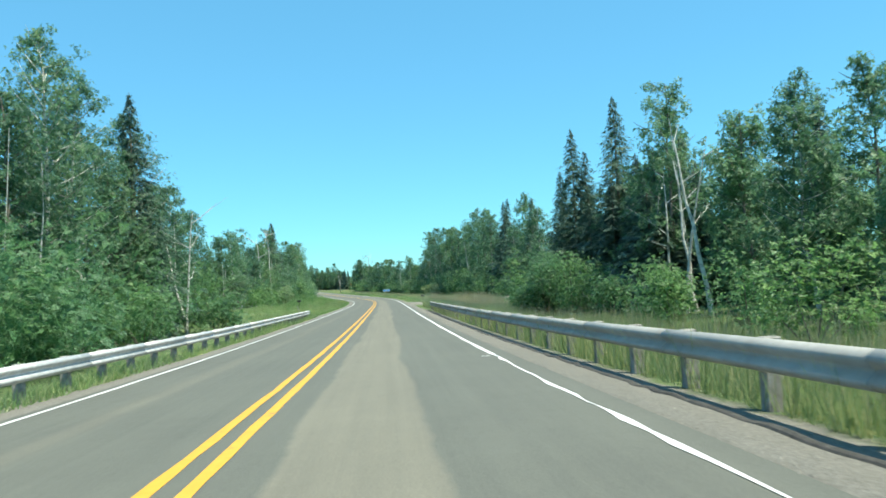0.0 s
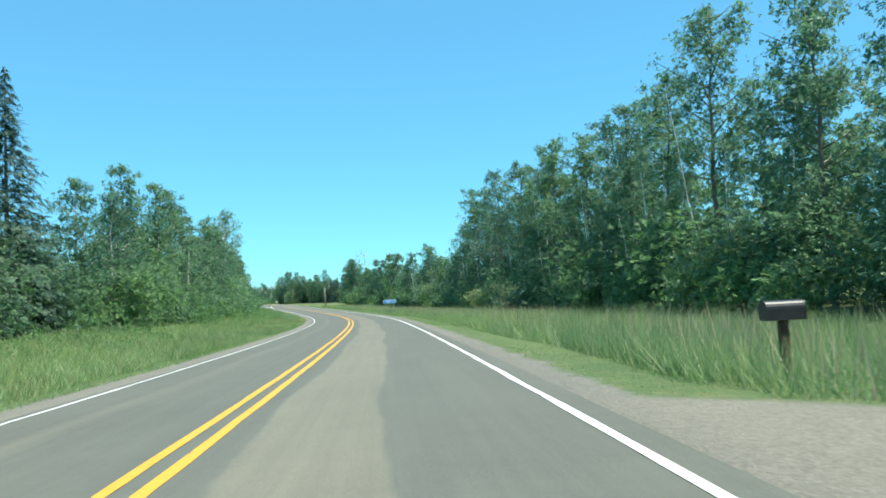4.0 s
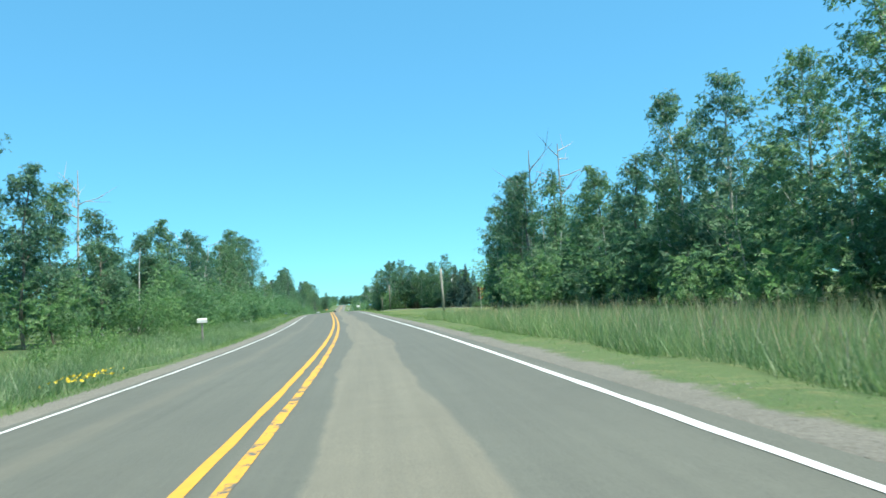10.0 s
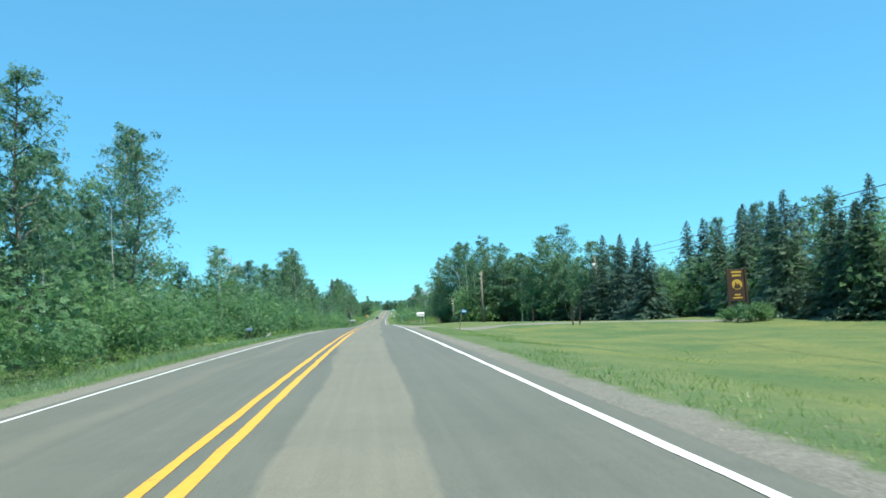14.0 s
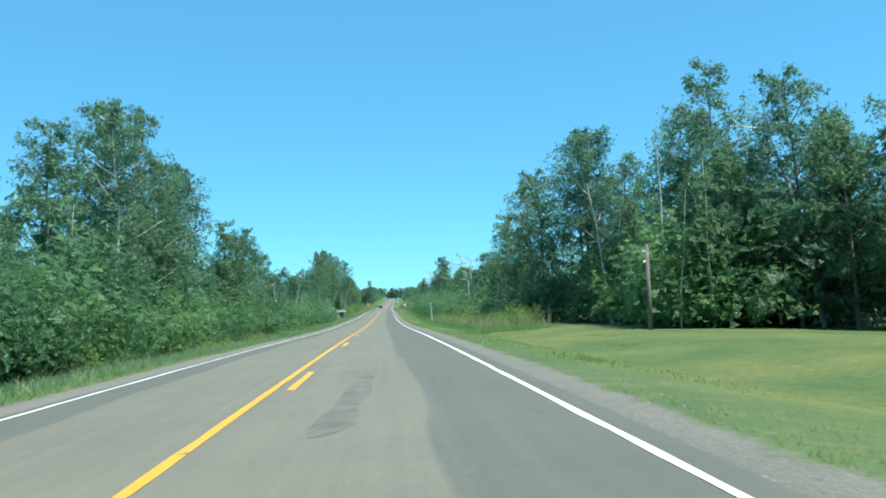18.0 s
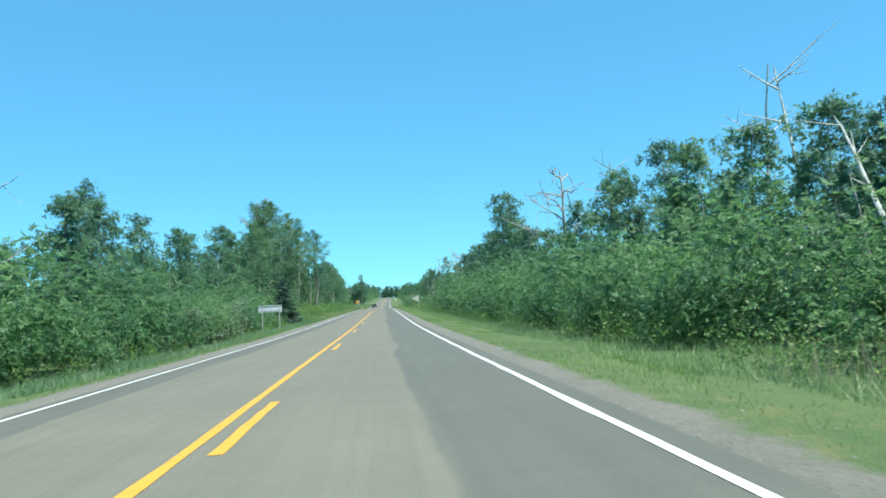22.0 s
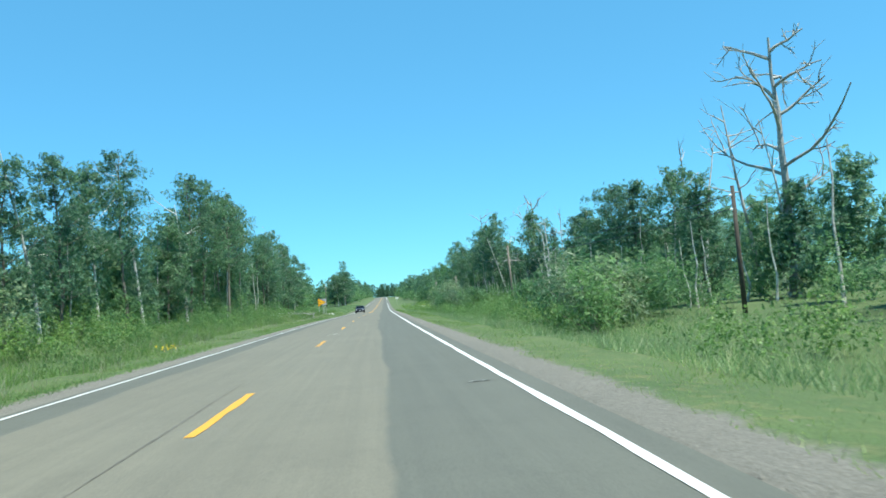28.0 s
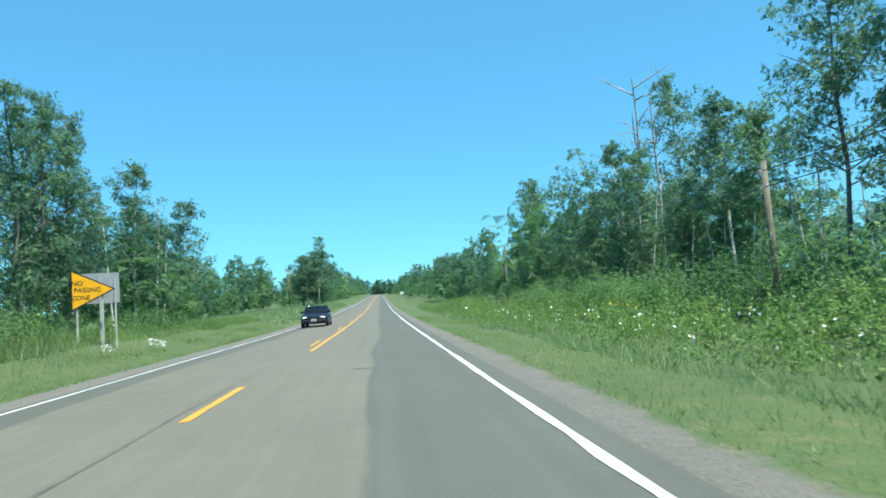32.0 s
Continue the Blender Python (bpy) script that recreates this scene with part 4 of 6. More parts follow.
def tree(kind, s, d, h):
    pool = {"a": A_M, "m": A_M, "t": T_M}.get(kind, S_M)
    best = sorted(pool, key=lambda m: abs(m[0] - h))[: 2 if kind in "atm" else 1]
    m = best[int(rng.integers(0, len(best)))]
    x, y, z = place(s, d)
    if kind not in "atm":
        t = thing("spruce_tree", x, y, z - 0.05, "dark green spire-shaped spruce at the wood's edge" if kind == "s" else "small broad dark green spruce before the woods", "tree", "roadside spruces", rng.uniform(0, 360))
    else:
        size = "tall" if h > 12.5 else ("young" if h < 8.5 else "mid-sized")
        t = thing("broadleaf_tree", x, y, z - 0.05, size + (" green aspen at the wood's edge" if kind == "a" else " broad dark green tree standing apart" if kind == "m" else " aspen with a bare pale trunk and high green crown"), "tree", "roadside aspens", rng.uniform(0, 360))
    k = h / m[0]
    wide = {"a": 1.0, "t": 1.0, "m": 1.7, "w": 1.85}.get(kind, 1.05 if s < 300 else 1.3)
    t.scale = (k * wide, k * wide, k)
    piece("trunk", m[1], t)
    piece("crown", m[2], t)


SKY = {-1: [], 1: []}


def plant(text):
    """Trees along the edge of the woods: kind, metres along the road, metres to its right, height."""
    for row in text.split(","):
        kind, s, d, h = row.split()
        s, d, h = float(s), float(d), float(h)
        d -= float(bank(s)) * (h - 1)
        tree(kind, s, d, h + 0.5)
        SKY[1 if d > 0 else -1].append((s, abs(d), h))


plant("a 41 -15.4 17.6, a 45 -15.5 16.2, a 54 -15.8 16, a 58 -15.9 11.3, a 65 -16 11.7, a 73 -16 9.5, a 76 -20.1 12.8, a 85 -16 8.1, a 91 -16 9.1, a 95 -16 8.8")
plant("a 105 -16 8.1, a 122 -16 12.2, s 128 -16 13, a 131 -31 17.6, s 136 -17.1 14.2, a 160 -15.6 12, a 166 -15.5 12.3, a 180 -15.3 9.1, a 186 -15.2 10.5, a 190 -15.1 11.2")
plant("a 195 -15.1 12.1, a 207 -14.9 15.7, a 214 -14.8 10.2, a 219 -16.3 11.6, a 225 -14.6 8.5, a 234 -14.5 8.4, a 239 -14.6 11.2, a 243 -14.6 11.1, a 249 -14.6 9.2, a 253 -14.7 11.2")
plant("a 259 -14.7 12.3, a 264 -14.7 7.5, a 275 -14.8 8.9, a 279 -14.8 8.5, a 284 -22.1 18.4, a 287 -14.9 8, a 301 -15 7.8, a 305 -15 9.3, a 311 -15 8.8, a 322 -15 10.8")
plant("a 327 -15 11, a 333 -15 9.7, a 345 -15 11.4, a 350 -15 11.5, a 353 -15 11.9, a 357 -15 14.6, a 360 -15.6 15, a 367 -15 14.5, a 383 -15 16.2, a 389 -16.6 17.2")
plant("a 412 -14.8 9.9, a 419 -14.8 8.6, a 429 -14.6 9.7, a 439 -14.5 10.1, a 448 -14.4 10.1, a 461 -14.2 12, a 466 -12.8 14.3, a 469 -14.1 15.4, a 474 -14.1 16.4, a 477 -14 13.4")
plant("a 483 -15.2 14.4, a 487 -14 14.3, a 493 -16.7 16.5, a 501 -14.1 11.9, a 504 -13.3 10.9, a 508 -14.2 11, a 513 -14.2 12.5, a 522 -14.3 10.3, a 527 -14.3 10.4, a 532 -14.3 7.4")
plant("a 539 -14.4 8.3, a 545 -14.4 7.7, a 557 -14.5 8.5, a 562 -14.5 8.7, a 567 -17.2 10.6, a 571 -14.6 8.9, a 580 -14.6 8.9, a 584 -14.7 8.9, a 591 -14.7 7.6, a 595 -14.7 10.7")
plant("a 604 -14.8 10.4, t 613 -14.8 10.3, t 617 -14.9 12.3, t 623 -14.9 10.3, t 626 -14.9 11.8, t 629 -14.9 16.9, t 632 -14.9 17.2, b 640 -17.4 17.5, t 648 -13.4 16.3, t 653 -14.7 18")
plant("t 661 -14.5 16, t 674 -11.6 17, a 693 -13.7 7.8, a 698 -13.6 9.2, t 703 -13.6 9.2, t 708 -13.6 11.1, a 718 -13.8 7.6, a 721 -13.8 8.3, t 726 -13.9 12.6, t 731 -14 12.9")
plant("t 735 -12.5 12.4, t 739 -14.2 12.7, t 743 -14.2 12.7, t 746 -14.3 13.2, t 751 -14.3 12.9, t 764 -14.5 10.9, t 768 -14.3 10.9, a 771 -14.5 12.2, a 776 -14.6 12.5, a 782 -14.6 14")
plant("a 792 -14.6 12.5, a 795 -14.6 13, a 798 -14.6 12.7, a 809 -14.7 11.6, a 823 -14.7 10.9, a 938 -12.2 16.6")
plant("a 25 16.6 7, a 30 16.8 8.2, a 38 16.9 11.8, s 62 18.1 14, s 71 19.1 11.6, a 78 18.4 9.1, s 82 18.4 10.5, a 86 18.5 11.5, s 103 18.9 12.5, s 106 20 13.2")
plant("t 129 19 14.8, t 153 25.3 16.5, a 162 18.8 14.2, a 165 18.7 12, t 169 18.6 14.9, a 178 18.4 16, a 184 18.3 14.7, a 190 18.2 14, a 194 18.1 16.4, a 198 18 11.5")
plant("a 204 18 8, a 209 18 6.3, a 212 18 7.8, a 217 18 8, a 223 18 10.1, a 226 19 10.9, a 232 17.1 9.8, a 241 18 7.4, a 244 18 8.3, a 250 18 10.5")
plant("a 253 18 11.1, a 256 18 11.1, a 261 18 9.2, a 267 18 10.2, a 271 18 10.6, a 277 18 8.4, a 283 18 9, a 286 18 8.2, a 293 18 10.3, a 301 18 12.1")
plant("a 304 18 11.8, a 307 18 12.7, a 310 18.8 12.7, a 360 36.1 11.5, a 363 36.2 11, a 366 36.2 10.4, s 379 36.4 7.2, s 382 36.4 7.6, s 429 35.1 11.1, a 434 32.8 11.1")
plant("a 440 30 7.9, a 445 28.7 13.4, a 448 27.9 13.5, t 454 32.8 16, t 462 24.1 14, t 466 22.4 15.8, t 470 22 14.3, t 479 20.5 12.9, t 485 19.5 16.4, t 488 19.8 17")
plant("t 492 15.6 13.2, t 495 17.2 14.6, a 500 16 9.6, a 507 16 11.8, a 514 16 8, a 517 16 7.2, a 524 16 6.1, a 527 16 7.4, a 531 16 6, a 537 16 6")
plant("a 540 16 6.8, a 545 16 7.2, a 551 16 8.2, a 558 16 7.7, a 562 16 8.6, a 567 21.7 11.3, a 570 15.9 7.8, a 573 15.9 5.7, a 580 15.8 6.6, a 585 15.8 7.7")
plant("a 590 15.8 7.8, a 593 15.7 9, a 596 15.7 12.3, a 601 15.7 13.1, a 604 15.6 8.8, a 609 15.6 9.2, a 612 15.6 7.2, a 616 15.5 7.8, a 621 15.4 8.6, a 633 16 8.3")
plant("a 636 16.1 7.4, a 642 16.3 8.7, a 654 19.2 10.5, a 674 17.3 8.6, a 695 18.2 6.1, t 699 18.3 7.1, t 705 18.5 7.4, t 709 18.6 7.8, a 714 18.8 5.9, t 717 18.9 7.1")
plant("t 721 19 6.9, a 733 19 6.4, t 737 19 9.3, s 740 19 6.2, a 747 19 6.2, t 753 19 7.2, a 758 19 6, t 762 19 7.8, t 765 19 11, t 768 19 7.7")
plant("t 771 19 9, t 774 19 11.5, t 780 19 11.6, t 785 19 8.2, t 789 19 9.9, t 794 19 6.8, a 801 19 9.5, a 804 19 11, a 811 19 8.5, a 814 27.3 18.3")
plant("a 830 19 12.5, a 850 22.3 15.5")
plant("a 143 -16.5 9.5, a 148 -16 9.3, a 153 -16 12.3, a 171 -16 11.5, a 175 -16 10.9, a 183 -15.5 11.7, a 111 -16 8.5, a 116 -16.5 9.5")
plant("a 114 18.5 12, a 120 18.5 12.5, a 134 18.5 13, a 139 18 12.5, a 146 17.5 12.4, t 153.8 17.3 13.6, a 148 20 14")
for row in ("s 356 38 7", "s 362 40 7.6", "s 370 41 8", "s 376 39 8", "s 380 36.2 8.7", "s 384 36.6 9.4", "s 390 36.4 10.8", "s 383 41 8.2", "s 389 42 9.4", "s 396 41 10.4", "s 402 42 11.4", "s 408 43 12",
            "s 414 40 11.5", "s 421 41 12", "s 411 32 8.8", "s 415.5 32.5 9.7", "s 421 32 9.5", "s 427 31.8 11.4", "a 398 46 12", "s 394 47 12.5", "a 405 48 12.5", "a 412 46 13", "s 418 47 13.5", "a 424 46 13", "a 388 47 11", "a 380 46 10", "s 375 45 9.5", "s 401 38 10.8", "s 407 38.5 10.2", "s 395 38 10.5", "s 445 36 5", "s 452 31 4.5", "w 605 -9.7 5.2", "s 52 18.3 14.6", "s 61 18.5 12.3", "s 57 17.5 9", "s 43.5 17 8", "s 46 17.6 9.5", "s 50 17.2 8.5", "s 54.5 16.8 7.5", "s 40 17.6 8.2", "s 65 17 6.5", "s 38 18 7.5", "s 67 17.8 8.5", "s 48 19.5 10", "w 37 15.6 5.0", "w 40.5 16.2 6.4", "w 440 29 4.5", "w 447 27 5", "w 466 26 4.5", "w 473 27 5.5", "w 431 30 5", "w 425 33 6",
            "a 436 31 9.5", "a 431 34 10.5", "a 451 27 11", "a 456 26 12", "a 442 29 10.5", "a 459 25 11", "a 464 27 13", "a 472 26 13",
            "a 333 21.5 7.2", "a 337 22.5 6.6", "a 341 24 6.0", "a 344.5 25 5.6", "a 348 27 5.4", "a 351 28 5.2", "a 335 26 8", "a 343 29 6.8", "a 38 -16.5 14", "a 43 -18 15", "a 48 -18.5 16", "a 50 -16 13", "a 56 -18.5 12.5", "a 34 -17 13", "s 53.4 -15.6 17.4", "s 46 -19 14", "a 30 -17 12", "s 36 19.5 8.8", "s 30 20 8.5", "s 41 18.5 9.4", "a 27 20.5 9.5", "a 35 21.5 11", "a 16 20 9", "a 12 16 8.5", "a 18 17 9", "a 8 15.5 7.5", "a 21 18.5 10",
            "a 314.5 17.8 11.6", "a 317 19.5 10.5", "m 917 -10.8 12", "m 924 -12 12.6", "m 914 -12.8 11", "m 930 -11 11", "m 921 -14.5 11.5", "a 329 21 9", "a 325 22 11", "s 436 33 9", "s 430 37 10", "s 470 30 11", "s 738 21 8"):
    k, s, d, h = row.split()
    tree(k, float(s), float(d), float(h))


def young_trees():
    """Younger trees where the row of roadside trees has gaps, joined in one mesh."""
    r = np.random.default_rng(61)
    leaf = []
    for side in (-1, 1):
        row = sorted(SKY[side])
        for (s0, d0, h0), (s1, d1, h1) in zip(row[:-1], row[1:]):
            n = int((s1 - s0) // 5.6)
            if n < 1 or (side > 0 and s1 > 312 and s0 < 440) or (side < 0 and s1 > 900):
                continue
            for k in range(n):
                s = s0 + (s1 - s0) * (k + 1) / (n + 1)
                d = side * (max(d0, d1) + r.uniform(0.5, 2.0))
                if on_drive(s, d, 2.0):
                    continue
                h = min(h0, h1) * r.uniform(0.68, 0.88)
                hh, t = min(ASP, key=lambda m: abs(m[0] - h) + r.uniform(0, 2))
                g = r.uniform(0, 6.28)
                R = np.array([[math.cos(g), -math.sin(g), 0], [math.sin(g), math.cos(g), 0], [0, 0, 1]])
                q = t[1][r.random(len(t[1])) < 0.38]
                mid = q.mean(1, keepdims=True)
                q = mid + (q - mid) * 1.55
                leaf.append((q.reshape(-1, 3) @ R.T * (h / hh) + np.array(place(s, d))).reshape(q.shape))
    tagged(new("young_trees", mesh_quads("young_trees", np.concatenate(leaf), M_LEAF, 3)), "younger green trees between the tall roadside trees", "woods", kind="stuff")


young_trees()


def snag(seed, h, lean=0.0, limbs=9):
    """A dead tree: its bare trunk, then its limbs, each with its twigs."""
    r = np.random.default_rng(seed)
    z = np.linspace(0, 1, 7)
    trunk = np.c_[lean * h * z ** 1.4 + np.cumsum(r.normal(0, 0.05, 7)), np.cumsum(r.normal(0, 0.05, 7)), z * h]
    out = [tube(trunk, 0.011 * h * (1 - z * 0.85) + 0.012, 6)]
    for k in range(limbs):
        f = r.uniform(0.4, 0.97)
        b = np.array([np.interp(f, z, trunk[:, i]) for i in range(3)])
        a = r.uniform(0, 6.28)
        ln = h * r.uniform(0.07, 0.2)
        way = np.array([math.cos(a), math.sin(a), r.uniform(0.2, 1.1)])
        pts = b + way * np.linspace(0, 1, 4)[:, None] * ln + r.normal(0, 0.06, (4, 3)) * np.array([[0], [1], [1], [1]])
        one = [tube(pts, np.linspace(0.0042 * h, 0.01, 4), 4)]
        for j in range(2):
            q = pts[2 - j]
            w2 = way + r.normal(0, 0.5, 3)
            one.append(tube(q + w2 * np.linspace(0, 1, 3)[:, None] * ln * 0.5, [0.02, 0.014, 0.006], 4))
        out.append(np.concatenate(one))
    return out


def wooden(parts, mat):
    """Meshes of a bare tree's trunk and limbs."""
    return [mesh_quads("limb" if k else "trunk", q, mat) for k, q in enumerate(parts)]


def old_snag(seed, h):
    """A broad dead tree: a stout trunk that forks, long crooked limbs, branches and twigs."""
    r = np.random.default_rng(seed)
    z = np.linspace(0, 1, 8)
    trunk = np.c_[np.cumsum(r.normal(0, 0.07, 8)), np.cumsum(r.normal(0, 0.07, 8)), z * h]
    out = [tube(trunk, 0.021 * h * (1 - z * 0.8), 8)]

    one = []

    def limb(base, way, length, radius, depth):
        n = 6
        steps = way / np.linalg.norm(way) + np.cumsum(r.normal(0, 0.16, (n, 3)), 0)
        pts = base + np.concatenate([np.zeros((1, 3)), np.cumsum(steps, 0)]) * length / n
        one.append(tube(pts, np.linspace(radius, radius * 0.25 + 0.006, n + 1), 5 if depth else 4))
        if depth:
            for k in range(int(r.integers(3, 6))):
                i = int(r.integers(2, n))
                limb(pts[i], steps[i] + r.normal(0, 0.6, 3), length * r.uniform(0.3, 0.55), radius * 0.45, depth - 1)

    for k in range(11):
        one = []
        f = 0.38 + 0.6 * (k + r.uniform(0, 1)) / 11
        b = np.array([np.interp(f, z, trunk[:, i]) for i in range(3)])
        a = k * 2.4 + r.uniform(-0.5, 0.5)
        limb(b, np.array([math.cos(a), math.sin(a), r.uniform(0.1, 1.0)]), h * r.uniform(0.2, 0.36) * (1.25 - f * 0.6), 0.0075 * h, 2)
        out.append(np.concatenate(one))
    return out


OLD = [wooden(old_snag(140 + k, 12), M_DEAD) for k in range(2)]
for s, d, h, turn, i in ((690.5, 20.0, 11.6, 40, 0), (742.4, 19.8, 11.4, 200, 1), (228.5, -16.4, 15.6, 100, 1), (583.5, 18.4, 12.5, 310, 0), (632.5, -15.5, 17.5, 20, 0)):
    x, y, z = place(s, d)
    o = thing("dead_tree", x, y, z - 0.05, "broad bare grey dead tree with crooked limbs", "tree", "dead trees", turn)
    o.scale = (h / 16, h / 16, h / 12) if d < 0 else (h / 12,) * 3
    for me in OLD[i]:
        piece(me.name.split(".")[0], me, o)


def leaning_birch(s0, d0, s1, d1, h, radius=0.1, seed=0):
    """A white birch trunk from its foot to its tip, with a few thin twigs."""
    r = np.random.default_rng(seed)
    foot, tip = np.array(place(s0, d0)), np.array(place(s1, d1)) + np.array([0, 0, h])
    tip[2] += foot[2] - place(s1, d1)[2]
    z = np.linspace(0, 1, 7)[:, None]
    trunk = (tip - foot) * z + r.normal(0, 0.04, (7, 3))
    out = [tube(trunk, radius * (1 - 0.75 * z[:, 0]), 7)]
    for k in range(8):
        b = trunk[int(r.integers(3, 7))]
        out.append(tube(b + np.array([r.normal(0, 0.45), r.normal(0, 0.45), r.uniform(0.2, 0.9)]) * np.linspace(0, 1, 4)[:, None], [0.025, 0.018, 0.012, 0.006], 4))
    o = thing("birch_tree", *foot, "white birch trunk leaning out of the woods", "tree", "birches")
    piece("trunk", mesh_quads("trunk", out[0], M_BARK_W), o)
    for q in out[1:]:
        piece("twig", mesh_quads("twig", q, M_BARK_W), o)


for k, row in enumerate(((533.6, 14.2, 536.8, 14.6, 5.8, 0.12), (56.0, -12.9, 58.2, -15.2, 8.5, 0.12), (750.8, 18.1, 748.0, 15.5, 7.6), (715.4, 15.2, 715.6, 15.1, 6.6), (717.6, 15.6, 717.9, 15.3, 5.8),
                         (527.2, 15.4, 527.8, 15.3, 5.4), (526.4, 15.8, 526.6, 15.7, 4.8), (30.5, 15.0, 31.5, 14.3, 7.6, 0.12), (33.5, 15.6, 34, 15.2, 7.0), (621, -14, 619.6, -13.4, 4.5), (114, -15.2, 114.4, -15.5, 9.5, 0.12))):
    leaning_birch(*row, seed=150 + k)


SNAGS = [wooden(snag(90 + k, 12, (0.0, 0.04, -0.05, 0.12)[k]), M_DEAD) for k in range(4)]
BIRCH = [wooden(snag(95 + k, 12, (0.1, 0.2, -0.15)[k], 5), M_BARK_W) for k in range(3)]
for row in ("d 196 -15 14 0", "d 218 -17 13 2", "d 276 -20 14 0", "d 292 -18 12 1", "d 304 19 14.5 1", "d 299 20 14 0", "d 415 -14.9 9.6 1",
            "d 421 -16 10 2", "d 571 19 11 0", "d 735 21 9 0", "d 695 21 10 3", "d 705 22 9.5 0",
            "d 785 -16 14.2 0", "d 748 -15 13 0", "d 668 17 10 0", "d 676 18 11 2", "d 814 24 18 0", "d 805 22 14 1",
            "b 33 15 7.4 2", "b 36 15.5 7 2", "b 40 16 6.5 0", "b 56 -13 9 0", "b 61 -15 7 1", "b 363 -22 15 0", "b 350 -19 12 2", "b 540 15.5 9 1", "b 546 17 10 0",
            "b 690 20 8 0", "b 697 19 8.5 1", "b 766 18 10 2", "b 480 19 11 0", "b 110 -16 10 0", "b 118 -18 12 1", "b 660 -14 11 0", "b 694 -13 9 2", "b 712 -14 11 1",
            "b 722 -13.5 10 0", "b 170 20 11 0", "b 183 19 10 1", "b 245 19 8 0", "b 462 25 12 1", "b 530 -13 7 0", "b 545 -12.5 7 2", "b 760 18.5 9 1"):
    k, s, d, h, i = row.split()
    x, y, z = place(float(s), float(d))
    pool = SNAGS if k == "d" else BIRCH
    parts = pool[int(i) % len(pool)]
    o = thing("dead_tree" if k == "d" else "birch_tree", x, y, z - 0.05, "bare grey dead tree among the woods" if k == "d" else "white-barked leaning birch with few branches",
              "tree", "dead trees" if k == "d" else "birches", rng.uniform(0, 360))
    o.scale = (float(h) / 12,) * 3
    for me in parts:
        piece(me.name.split(".")[0], me, o)


def left_edge(s):
    """Distance from the centre line at which growth begins on the left."""
    return float(np.interp(s, [0, 60, 68, 105, 115, 225, 310, 335, 430, 445, 470, 478, 545, 556, 597, 607, 690, 700, 820, 836, 925, 936],
                           [8.5, 9, 14.5, 14.5, 12.6, 12.6, 12, 10.4, 10.4, 10.0, 10.0, 10.3, 9.8, 9.4, 9.2, 12.8, 13, 13.5, 13.5, 22, 22, 12]))


# shrubs in front of the trees, as things; the thick growth behind them is one mass
def bush(s, d, h, label="round green shrub at the edge of the woods", turn=None):
    willow = s in (160, 166, 176, 213, 218, 742, 748, 754, 572, 576, 568, 562, 582, 586, 620, 690, 84, 112, 744.5, 751.5, 686.5, 693)
    label = "silvery green willow shrub before the woods" if willow else label
    d = min(d, -left_edge(s)) if d < 0 else d
    i = int(np.clip(round((h - 1.6) / 0.5), 0, 5))
    x, y, z = place(s, d)
    t = thing("shrub", x, y, z - 0.05, label, "shrub", "roadside shrubs", rng.uniform(0, 360) if turn is None else turn)
    k = h / (1.6 + 0.5 * i)
    t.scale = (k, k, k)
    piece("woody_base", H_M[i][0], t)
    piece("foliage", H_W[i] if willow else H_M[i][1], t)


for row in ("44 11.0 3.9", "46.5 11.6 4.0", "45.2 10.8 3.0", "46 12.2 3.4", "43.5 11.8 2.8", "47.6 11.2 2.6", "44.4 10.3 2.1", "46.6 10.2 1.9", "42 12 3.4", "48.5 12 3.6", "40 12.5 2.8", "52 13 2.4", "160 14 2.6", "166 15 3", "176 14 2.2", "213 15 3.6", "218 14.5 3.4", "232 16 3", "572 -9 2.6", "576 -9.6 2.8", "546 -9 2.6", "551 -9.4 3", "556 -8.8 2.7", "560 -9.6 3.2", "565 -9 3", "578 -9.2 2.2", "583 -9.4 2.6", "588 -9.8 2.4", "593 -10 2.6", "569 -10 3.2",
            "568 -9.4 2.4", "562 -9.5 2.2", "582 11 2.6", "586 11.6 2.8", "590 10.8 2.2", "620 10.5 2.4", "630 11 2.6", "612 11.5 3", "555 10 2.2", "548 10.5 2.5",
            "690 12 2.2", "700 13 2.8", "712 12.5 2.2", "730 11 2.2", "742 11 3", "748 10.5 3.4", "754 11 3.6", "741.5 8.8 2.4", "744.5 9.4 3", "747.5 9.8 3.2", "751.5 9.6 3", "684 9.2 2.4", "686.5 9.8 2.8", "689.5 10.4 3.2", "693 10.2 3", "696.5 11 2.6", "760 11.5 3", "700 -11 2.4", "690 -12 2.6", "770 -11.5 2.6",
            "440 -10.5 2.6", "446 -11 3", "452 -11 3.2", "458 -10.5 2.6", "470 -10.5 2.2", "486 -9.8 2.4", "300 -11 2.6", "292 -10.5 2.4", "284 -11 2.8", "236 -11 3", "244 -10.5 2.6",
            "120 -11 2.4", "112 -12 2.8", "84 -13 3.4", "70 -13 3.6", "58 -11 2.8", "40 -11 3", "30 -11 2.8", "12 12 2.2", "17 11.5 2.6", "22 12.4 2.4", "27 12 2.2", "31 13 2.6", "35.5 12.4 2", "515 11.5 2", "522 10.5 2.2", "530 10.5 2.4", "600 11 2.6"):
    bush(*[float(v) for v in row.split()])


